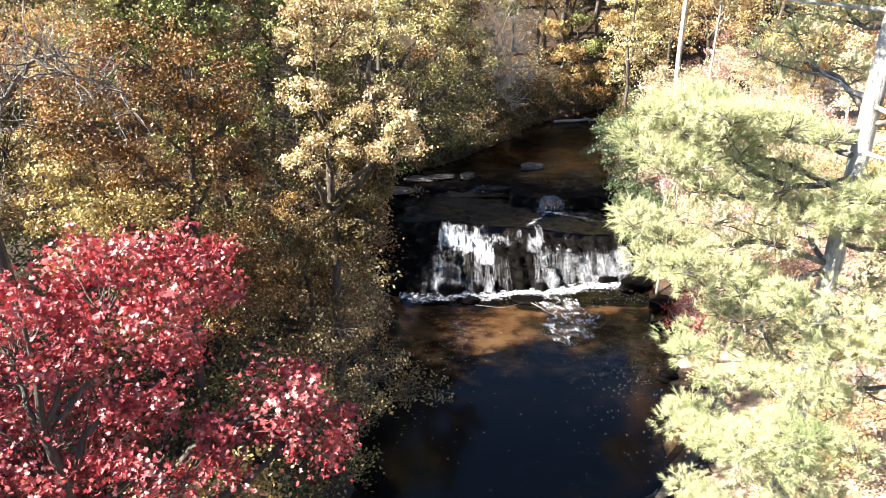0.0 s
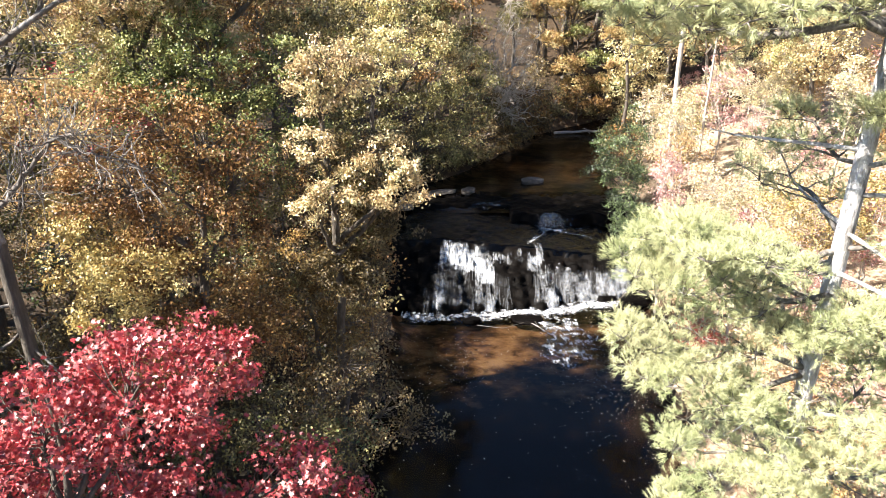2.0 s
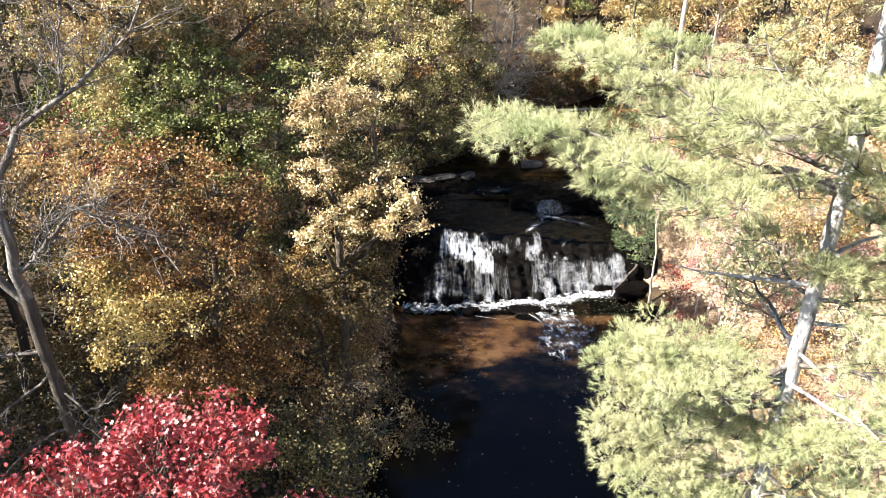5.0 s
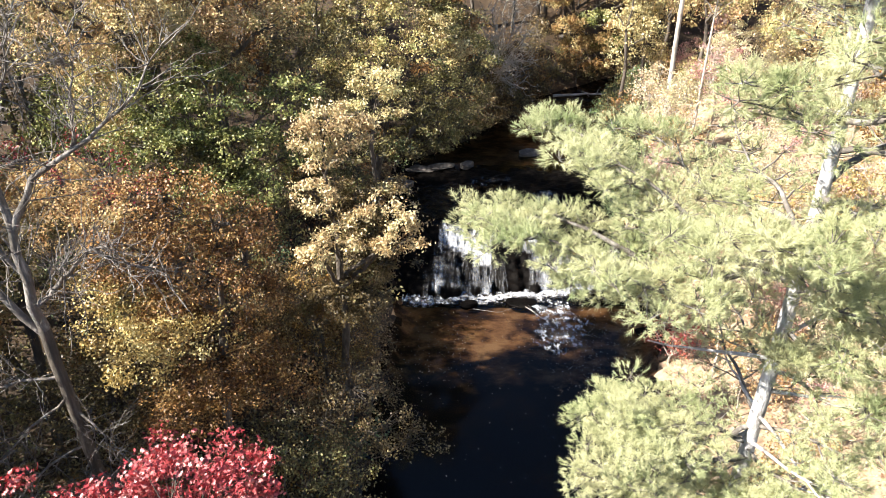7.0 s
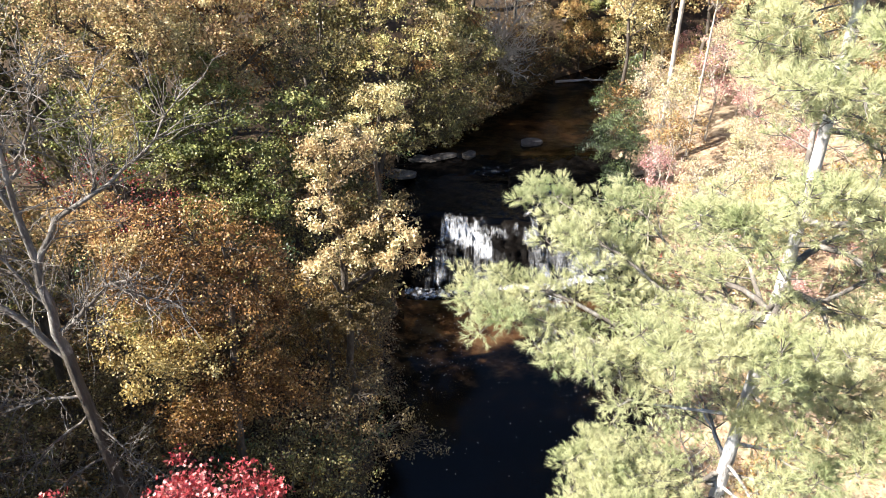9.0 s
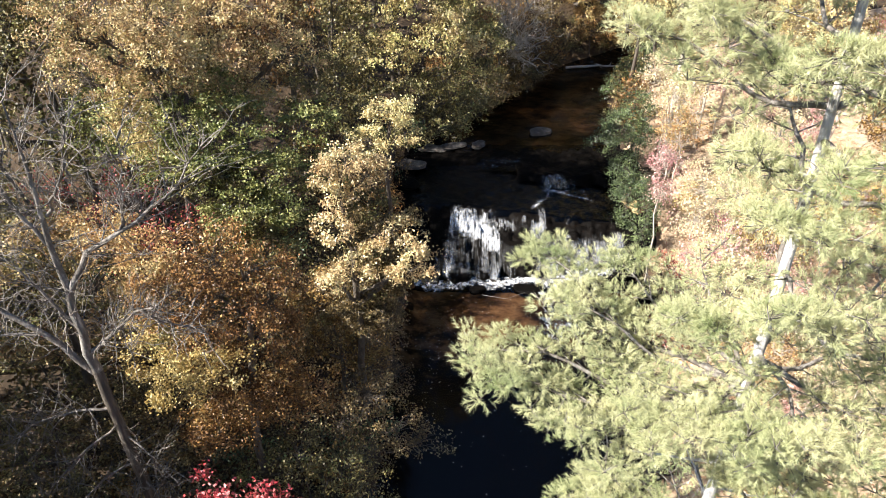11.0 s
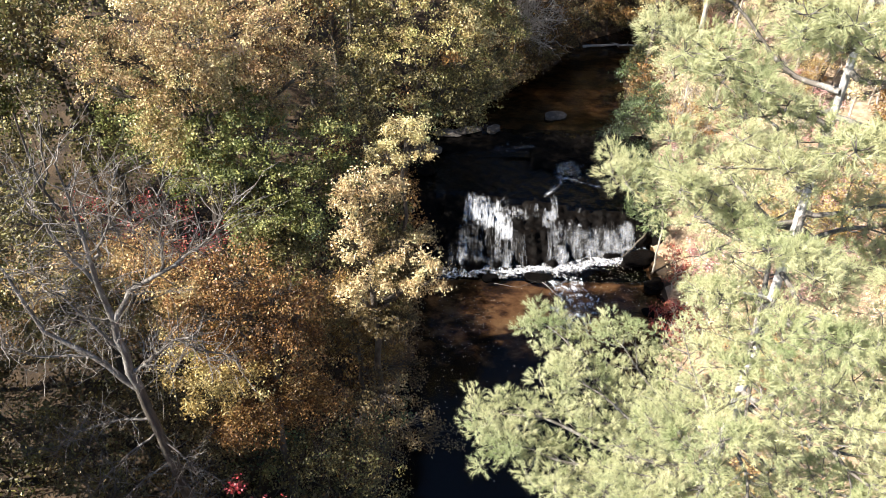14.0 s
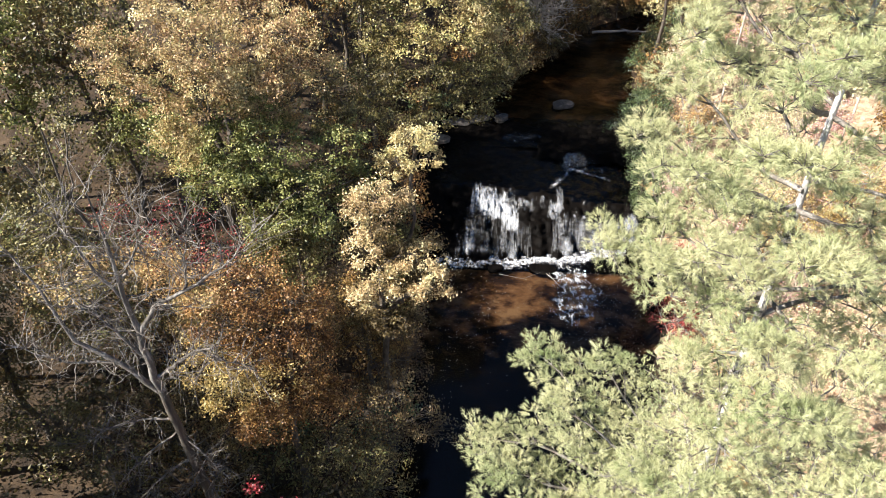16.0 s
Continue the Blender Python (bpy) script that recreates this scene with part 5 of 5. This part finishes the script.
def pine(base, height, boughs, label, seed, radius=0.17, lean=(0, 0), count=22, dead=(), width=0.0033, tufts=26):
    rng = np.random.default_rng(seed)
    base = np.array(base, float)
    t = thing("white_pine", tuple(base), label, "pine tree", "pines on the sunny bank")
    hs = np.linspace(-0.3, height, 16)
    stem = np.stack([lean[0] * hs / height + 0.03 * np.sin(hs * 0.5), lean[1] * hs / height + 0.03 * np.cos(hs * 0.6), hs], -1)
    rad = radius * np.interp(hs / height, [-0.02, 0.03, 0.5, 1], [1.5, 1.1, 0.72, 0.08])
    child("trunk", mesh_data("trunk", *tubes([(stem, rad)], 12), PINE_BARK, True), t)
    for z, azim, reach, rise, spread in boughs:
        o = np.array([np.interp(z - base[2], hs, stem[:, i]) for i in range(3)])
        behind = -15 < azim < 110
        axis, shoots, P, W = pine_branch(o, azim, reach, rise, spread, rng, tufts * (0.5 if behind else 1))
        r0 = 0.014 + 0.011 * reach
        b = child("bough", mesh_data("bough", *tubes([(axis, np.linspace(r0, 0.006, len(axis)))], 6), GREY_BARK, True), t)
        tagged(child("shoot_spray", mesh_data("shoot_spray", *tubes(shoots, 3), GREY_BARK), b), kind="stuff")
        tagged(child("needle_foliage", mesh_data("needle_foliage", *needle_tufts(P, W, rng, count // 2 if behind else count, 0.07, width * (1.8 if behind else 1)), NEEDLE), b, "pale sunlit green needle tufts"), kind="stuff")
    for z, azim, reach, rise in dead:
        o = np.array([np.interp(z - base[2], hs, stem[:, i]) for i in range(3)])
        a = radians(azim)
        line = wander(o, o + np.array([math.cos(a) * reach, math.sin(a) * reach, rise]), 7, 0.12, rng)
        child("dead_branch", mesh_data("dead_branch", *tubes([(line, np.linspace(0.024, 0.006, 7))], 6), PINE_BARK, True), t, "bare grey dead branch stub")
    return t


px, py = 3.5, 5.85
boughs = [
    # towards the water, low to high
    (7.6, 190, 0.9, 0.3, 0.5), (8.3, 165, 1.05, 0.3, 0.5), (8.6, 215, 1.0, 0.2, 0.5), (9.3, 180, 1.15, 0.2, 0.55), (9.7, 150, 1.3, 0.3, 0.6),
    (10.6, 205, 1.5, 0.35, 0.65), (10.9, 175, 1.5, 0.4, 0.65), (11.0, 225, 1.6, 0.3, 0.6), (11.2, 155, 1.45, 0.3, 0.55), (11.6, 186, 1.45, 0.3, 0.5),
    (13.5, 171, 3.15, 0.55, 0.75), (13.6, 182, 2.9, 0.45, 0.75), (13.8, 145, 2.9, 0.75, 0.7), (13.9, 158, 2.2, 0.7, 0.65), (13.6, 200, 2.2, 0.4, 0.7),
    (14.1, 215, 1.9, 0.5, 0.7), (14.0, 132, 2.1, 0.5, 0.65), 
    (17.2, 165, 1.75, 0.7, 0.7), (17.5, 190, 1.3, 0.7, 0.55), (17.5, 148, 1.3, 0.7, 0.55), (18.6, 170, 1.5, 0.8, 0.65), (18.8, 205, 1.4, 0.7, 0.6),
    (13.2, 225, 1.5, 0.0, 0.6), (13.3, 250, 1.4, 0.0, 0.6), (13.3, 205, 1.6, 0.1, 0.6), (14.2, 240, 1.7, 0.5, 0.7), (14.5, 262, 1.8, 0.5, 0.7), (15.2, 225, 1.6, 0.5, 0.65), (15.6, 250, 1.6, 0.5, 0.65), (16.3, 235, 1.5, 0.6, 0.65), (16.6, 212, 1.0, 0.5, 0.5), (16.9, 265, 1.6, 0.6, 0.65),
    (17.6, 240, 1.5, 0.6, 0.6), (18.3, 225, 1.4, 0.6, 0.6), (18.6, 255, 1.4, 0.6, 0.6), (19.4, 235, 1.3, 0.6, 0.6), (20.2, 250, 1.2, 0.6, 0.55), (20.6, 220, 1.1, 0.7, 0.5), (11.2, 250, 1.2, 0.3, 0.5), (10.4, 262, 1.4, 0.2, 0.55), (9.0, 245, 1.0, 0.2, 0.5), (8.2, 260, 0.9, 0.2, 0.45), (8.8, 232, 1.05, 0.2, 0.5), (9.6, 225, 1.25, 0.25, 0.55), (9.9, 248, 1.1, 0.2, 0.5), (10.3, 232, 1.4, 0.3, 0.6), (7.6, 238, 0.9, 0.2, 0.45), (6.8, 220, 0.8, 0.2, 0.4), (7.0, 255, 0.9, 0.2, 0.4),
    (10.5, 181, 1.78, 0.3, 0.6), (10.3, 190, 1.7, 0.3, 0.55), (11.2, 178, 1.78, 0.3, 0.65), (11.5, 168, 1.6, 0.2, 0.6), (11.6, 196, 1.55, 0.25, 0.65), (11.9, 208, 1.5, 0.1, 0.55), (11.2, 218, 1.5, 0.2, 0.55),
    (18.9, 140, 1.5, 0.8, 0.6), (19.8, 180, 1.3, 0.8, 0.6), (20.0, 150, 1.3, 0.8, 0.6), (20.9, 190, 1.1, 0.8, 0.5), (21.4, 160, 1.0, 0.8, 0.5)]
rng = np.random.default_rng(91)
for z in np.arange(8.0, 22.0, 0.62):
    reach = np.interp(z, [8, 10.5, 12, 12.6, 13.6, 15, 18, 22], [1.2, 1.9, 1.5, 0.9, 2.2, 2.2, 1.8, 0.8])
    for a in (rng.uniform(-80, -20), rng.uniform(-15, 45), rng.uniform(55, 105)):
        if rng.random() < ((0.95 if z > 13 else 0.25) if a < -15 else 0.55):
            boughs.append((z + rng.uniform(-0.2, 0.2), a, reach * rng.uniform(0.75, 1.1), 0.12 * reach + 0.2, 0.36 * reach))
# the trunk stays in view between the lower whorls
boughs = [b for b in boughs if not (9.2 < b[0] < 13.35 and 203 < b[1] < 266)]
boughs += [(10.9, 228, 0.7, 0.15, 0.35), (11.1, 262, 0.8, 0.2, 0.4), (9.4, 236, 0.8, 0.15, 0.4), (9.9, 262, 0.9, 0.1, 0.45), (10.2, 218, 1.0, 0.2, 0.5), (12.9, 250, 0.6, 0.1, 0.3),
           (11.3, 285, 1.1, 0.2, 0.5), (10.7, 305, 1.3, 0.2, 0.55), (10.2, 290, 1.3, 0.2, 0.55), (13.5, 285, 1.5, 0.3, 0.6), (13.4, 310, 1.7, 0.3, 0.65),
           (13.8, 265, 1.2, 0.3, 0.5)]
dead = [(12.6, 175, 1.3, 0.15), (12.9, 20, 1.2, 0.3), (11.9, 100, 0.9, 0.2), (10.2, 200, 0.8, -0.3), (9.9, 350, 0.9, 0.1), (12.2, 330, 0.8, 0.2), (16.6, 190, 0.7, 0.2), (10.9, 238, 0.5, -0.55), (11.9, 285, 1.1, -0.25), (11.5, 310, 1.3, -0.1), (11.0, 320, 1.0, 0.25), (13.0, 240, 0.35, 0.1)]
pine(at_ground(px, py), 23.0 - ground_at(px, py), boughs, "tall white pine with a pale flaky trunk on the sunny bank", 71, 0.115, dead=dead)

# ---- the sunny bank ----
SUNNY = "shrubs and saplings on the sunny bank"
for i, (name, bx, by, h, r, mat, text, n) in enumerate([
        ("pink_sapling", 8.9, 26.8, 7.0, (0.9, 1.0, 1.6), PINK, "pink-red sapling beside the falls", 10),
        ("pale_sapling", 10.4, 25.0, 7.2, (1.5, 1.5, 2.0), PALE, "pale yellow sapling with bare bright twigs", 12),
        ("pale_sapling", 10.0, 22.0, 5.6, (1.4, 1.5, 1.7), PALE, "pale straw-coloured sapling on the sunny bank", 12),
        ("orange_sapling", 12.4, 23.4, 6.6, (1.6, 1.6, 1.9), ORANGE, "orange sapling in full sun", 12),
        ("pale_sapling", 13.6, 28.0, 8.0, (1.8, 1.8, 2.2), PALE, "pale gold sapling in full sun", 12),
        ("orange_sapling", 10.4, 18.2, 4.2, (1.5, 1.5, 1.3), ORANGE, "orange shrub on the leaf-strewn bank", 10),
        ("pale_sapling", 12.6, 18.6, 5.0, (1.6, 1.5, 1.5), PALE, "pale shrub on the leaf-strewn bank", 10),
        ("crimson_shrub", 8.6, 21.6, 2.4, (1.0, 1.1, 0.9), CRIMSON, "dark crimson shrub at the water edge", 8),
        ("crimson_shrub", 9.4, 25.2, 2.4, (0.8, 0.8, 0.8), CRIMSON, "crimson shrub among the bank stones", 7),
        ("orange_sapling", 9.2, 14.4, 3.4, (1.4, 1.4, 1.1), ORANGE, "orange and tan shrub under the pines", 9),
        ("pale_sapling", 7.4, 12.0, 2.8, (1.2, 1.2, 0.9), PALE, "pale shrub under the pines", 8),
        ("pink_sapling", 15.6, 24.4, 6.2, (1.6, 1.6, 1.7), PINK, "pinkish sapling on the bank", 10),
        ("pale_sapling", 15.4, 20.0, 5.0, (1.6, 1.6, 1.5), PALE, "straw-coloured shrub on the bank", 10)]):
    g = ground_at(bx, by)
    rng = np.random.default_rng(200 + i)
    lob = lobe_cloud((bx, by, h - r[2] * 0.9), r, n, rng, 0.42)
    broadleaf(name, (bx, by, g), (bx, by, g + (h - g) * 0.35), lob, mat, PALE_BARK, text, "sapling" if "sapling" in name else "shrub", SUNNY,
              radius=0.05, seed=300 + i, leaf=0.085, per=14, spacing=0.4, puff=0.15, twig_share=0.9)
for i, (bx, by, lob) in enumerate([(9.4, 33.4, [(8.0, 32.2, 5.4, 0.9, 0.9, 0.8), (8.6, 32.8, 4.2, 0.9, 1.0, 0.9), (7.2, 32.0, 4.7, 0.7, 0.6, 0.5), (8.4, 31.6, 3.2, 0.8, 0.8, 0.8), (8.7, 30.8, 2.2, 0.7, 0.8, 0.6), (8.4, 30.2, 1.5, 0.5, 0.6, 0.5), (8.3, 31.8, 2.0, 0.5, 0.6, 0.5), (8.8, 32.0, 2.6, 0.6, 0.6, 0.6), (9.0, 33.6, 5.8, 0.9, 0.9, 0.7)]),
                                   (9.4, 29.6, [(9.0, 29.4, 2.4, 0.7, 0.9, 0.8), (8.8, 28.4, 1.7, 0.6, 0.7, 0.6), (9.6, 30.2, 3.0, 0.8, 0.8, 0.7)])]):
    broadleaf("evergreen_shrub", at_ground(bx, by), (bx, by, ground_at(bx, by) + 1.0), lob, EVERGREEN, BARK, "dark glossy evergreen shrub leaning over the stream", "shrub", SUNNY,
              radius=0.05, seed=400 + i, leaf=0.12, per=20, spacing=0.34, puff=0.16, slim=0.4)

# pale straight trunks on the far bank
for i, (tx, ty, h, r) in enumerate([(11.25, 35.0, 15, 0.14), (12.9, 35.2, 12, 0.07)]):
    g = ground_at(tx, ty)
    rng = np.random.default_rng(500 + i)
    lob = lobe_cloud((tx, ty, h), (1.6, 1.6, 2.0), 7, rng, 0.4)
    broadleaf("pale_trunk_tree", (tx, ty, g), (tx + 0.05, ty, h - 2.5), lob, GOLD, PALE_BARK, "straight tree with a pale sunlit trunk", "tree", "pale trunks on the far bank",
              radius=r, seed=520 + i, leaf=0.11, per=16, spacing=0.42, twig_share=0.5, crook=0.15)

# ---- woods behind ----
def proto(name, mat, label, seed, height, size, n, leaf=0.14, bark=None, per=10, spacing=0.53, share=0.1):
    rng = np.random.default_rng(seed)
    lob = lobe_cloud((0, 0, height - size[2]), size, n, rng, 0.42)
    return broadleaf(name, (0, 0, 0), (0, 0, height * 0.42), lob, mat, bark or BARK, label, "tree", "woods behind the stream", radius=0.16, seed=seed,
                     leaf=leaf, per=per, spacing=spacing, puff=leaf * 1.2, twig_share=share)


protos = [proto("wood_tree", GOLD, "golden autumn tree in the woods", 601, 12, (2.4, 2.4, 4.2), 13),
          proto("wood_tree", OLIVE, "olive-brown autumn tree in the woods", 602, 11.5, (2.5, 2.5, 4.2), 13),
          proto("wood_tree", RUST, "rust-coloured autumn tree in the woods", 603, 11, (2.3, 2.3, 4.0), 13),
          proto("wood_tree", GREEN, "half-green autumn tree in the woods", 604, 12, (2.4, 2.4, 4.3), 13),
          proto("wood_tree", TAN, "tan-leaved oak in the woods", 605, 12, (2.5, 2.5, 4.0), 13)]
far_protos = [proto("wood_tree", mt, text, 620 + i, 12, (2.5, 2.5, 4.2), 11, 0.165, None, 12, 0.66, 0.05)
              for i, (mt, text) in enumerate([(GOLD, "golden tree far back in the woods"), (OLIVE, "olive tree far back in the woods"), (RUST, "russet tree far back in the woods"),
                                              (GREEN, "half-green tree far back in the woods"), (TAN, "tan oak far back in the woods")])]
# x, y, kind, size
WOODS = [(-15.5, 19.4, 0, 0.9), (-5.2, 30.4, 1, 0.95), (-7.6, 31.6, 2, 1.05), (-12.5, 30.5, 4, 1.1), (-17, 27, 1, 1.1), (-14.6, 24.6, 1, 0.95), (-18.2, 24.6, 3, 0.9), (-12.2, 23.6, 3, 0.85), (-21, 30, 3, 1.1),
         (-7.2, 35.5, 0, 0.9), (-11, 35, 2, 1.1), (-3.6, 40.5, 1, 1.1), (-8, 41.5, 3, 1.15),
         (-1, 46.5, 0, 1.1), (-5.5, 48, 1, 0.9), (5.0, 53.5, 1, 0.65), (2, 54, 2, 0.85), (9.4, 58.5, 4, 1.1), (5.5, 61, 0, 1.2),
         (13.8, 60, 4, 1.1), (12, 66, 1, 1.2), (19, 66, 0, 1.2), (12.6, 45.0, 4, 0.85), (15.6, 43.5, 0, 0.95), (10.9, 43.0, 4, 0.8), (15.4, 50.2, 0, 0.9), (9.0, 54.5, 4, 1.0), (12.0, 57, 0, 1.0), (7.0, 54.5, 4, 0.85), (15.5, 59, 4, 0.9), (12.5, 61.5, 0, 1.1), (15, 63.5, 1, 1.2), (17.6, 64.8, 2, 1.1), (13.6, 67, 4, 1.3), (19, 69, 0, 1.3), (18.5, 48, 4, 1.05), (16, 53, 0, 1.0),
         (20, 41, 0, 1.0), (24, 47, 1, 1.1), (18, 35.5, 4, 0.9), (22.5, 34, 0, 1.0), (19.5, 29, 2, 0.85), (24, 27, 0, 1.0), (22, 56, 2, 1.1), (27, 60, 0, 1.2),
         (-12.8, 17.0, 1, 0.85), (-20, 20.5, 3, 0.9), (-23, 24, 1, 1.0), (-24.5, 32, 0, 1.1), (-26, 39, 1, 1.2), (-23, 42, 2, 1.2), (-16, 40, 1, 1.1), (-13.8, 13.4, 1, 0.75), (-14, 34, 0, 1.15), (-0.5, 43, 1, 0.8), (7.6, 55.5, 1, 0.9), (11, 62, 2, 1.1), (16, 63, 1, 1.1), (24, 70, 1, 1.4), (15, 72, 0, 1.5), (8, 69, 1, 1.4), (19, 75, 2, 1.5), (-19, 36, 1, 1.2), (-13, 43, 4, 1.2), (-20, 46, 0, 1.25), (-18, 16, 1, 1.0), (-15.5, 12.5, 2, 0.9)]
# unseen trees added on the near bank, outside the view, to shade its lower slope
WOODS += [(-11.5, 4.2, 1, 0.8), (-9.6, -1.0, 0, 0.85), (-14.5, 7.4, 4, 1.0), (-13.2, 9.2, 1, 0.8), (-15.5, 9.5, 0, 1.05), (-16, 2.5, 2, 0.9), (-12.5, -4, 1, 0.9), (-7.0, -6, 3, 0.9), (-19, 9, 0, 1.1), (-8.6, 4.2, 1, 0.78), (-17, 6, 1, 1.1), (-13, 1, 0, 0.9), (-21, 4, 2, 0.9), (-20, 14, 1, 0.9), (-5.5, 1.5, 1, 0.62), (-16.8, 11.2, 0, 1.0), (-12.6, 6.4, 0, 0.85), (-8.0, 1.6, 2, 0.8), (-10.5, 1.5, 1, 0.85)]
rng = np.random.default_rng(77)


def shrub_proto(mat, label, seed, size, n):
    lob = lobe_cloud((0, 0, size[2] * 0.95), size, n, np.random.default_rng(seed), 0.45)
    return broadleaf("understorey_shrub", (0, 0, 0), (0, 0, size[2] * 0.5), lob, mat, BARK, label, "shrub", "understorey shrubs", radius=0.045, seed=seed,
                     leaf=0.13, per=8, spacing=0.47, puff=0.18, twig_share=0.2)


WOODS = [(x, y, k + (9 if y > 37.5 or x < -15 or y < 12 else 0), s) for x, y, k, s in WOODS]
protos += [shrub_proto(BROWN, "thin brown understorey shrub in shade", 701, (1.25, 1.25, 1.7), 6), shrub_proto(OLIVE, "olive understorey shrub in shade", 702, (1.3, 1.3, 1.5), 6),
           shrub_proto(RUST, "russet understorey shrub under the trees", 703, (1.2, 1.2, 1.7), 6), shrub_proto(EVERGREEN, "dark evergreen understorey shrub", 704, (1.2, 1.2, 1.3), 6)]
protos += far_protos


def sapling_proto(mat, label, seed):
    lob = lobe_cloud((0, 0, 3.6), (1.3, 1.3, 2.0), 9, np.random.default_rng(seed), 0.42)
    return broadleaf("bank_sapling", (0, 0, 0), (0, 0, 1.9), lob, mat, PALE_BARK, label, "sapling", "saplings on the sunny bank", radius=0.05, seed=seed,
                     leaf=0.1, per=15, spacing=0.46, puff=0.15, twig_share=0.8, twig=0.016)


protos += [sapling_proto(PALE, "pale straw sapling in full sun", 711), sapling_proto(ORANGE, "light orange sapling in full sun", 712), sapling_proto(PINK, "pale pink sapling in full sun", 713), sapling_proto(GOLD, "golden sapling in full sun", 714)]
for _ in range(28):
    WOODS.append((rng.uniform(-10, 24), rng.uniform(56, 74), 5 + int(rng.choice([0, 1, 2])), rng.uniform(1.4, 2.0)))
for _ in range(32):
    WOODS.append((rng.uniform(-8, 46), rng.uniform(74, 108), 5 + int(rng.choice([0, 1, 2])), rng.uniform(2.6, 3.4)))
for y in np.arange(15, 47, 2.3):
    er = np.interp(y, EDGE_Y, EDGE_R)
    for j in range(5):
        x = er + 2.0 + 2.3 * j + rng.uniform(-0.7, 0.7)
        if rng.random() < 0.8 and x < 22:
            WOODS.append((x, y + rng.uniform(-0.8, 0.8), 14 + int(rng.choice([0, 0, 0, 1, 2, 2] if y < 36 else [0, 1, 2, 3])), rng.uniform(0.7, 1.15) * (0.6 if y < 19 else 1.0)))
for y in np.arange(36, 54, 1.15):
    WOODS.append((np.interp(y, EDGE_Y, EDGE_L) - 0.1, y, 5 + int(rng.choice([1, 1, 2, 3])), rng.uniform(0.9, 1.25)))
    WOODS.append((np.interp(y, EDGE_Y, EDGE_R) + 0.35, y, 5 + int(rng.choice([1, 2, 3, 3])), rng.uniform(0.6, 0.9)))
for y in np.arange(8.5, 54, 1.75):
    el, er = np.interp(y, EDGE_Y, EDGE_L), np.interp(y, EDGE_Y, EDGE_R)
    for j in range(7 if y < 27 else 3):
        d = 0.9 + j * 1.95 + rng.uniform(-0.5, 0.5)
        if rng.random() < 0.82:
            WOODS.append((el - d, y + rng.uniform(-0.6, 0.6), 5 + int(rng.choice([0, 0, 1, 1, 2, 3])), rng.uniform(0.75, 1.25)))
    if y > 36:
        for j in range(1):
            WOODS.append((er + 0.9 + 1.8 * j, y + rng.uniform(-0.6, 0.6), 5 + int(rng.choice([1, 2, 3])), rng.uniform(0.8, 1.2)))
first = {}
for x, y, k, s in WOODS:
    m = Matrix.Translation((x, y, ground_at(x, y) - 0.05)) @ Euler((0, 0, rng.uniform(0, 6.28))).to_matrix().to_4x4() @ Matrix.Scale(s, 4)
    if k not in first:
        first[k] = protos[k]
        protos[k].matrix_basis = m
        protos[k].scale = (1, 1, 1)
        protos[k].matrix_basis = m
    else:
        src = protos[k]
        keep_scale = tuple(src.scale)
        src.scale = (1, 1, 1)
        copy_thing(src, m)
        src.scale = keep_scale
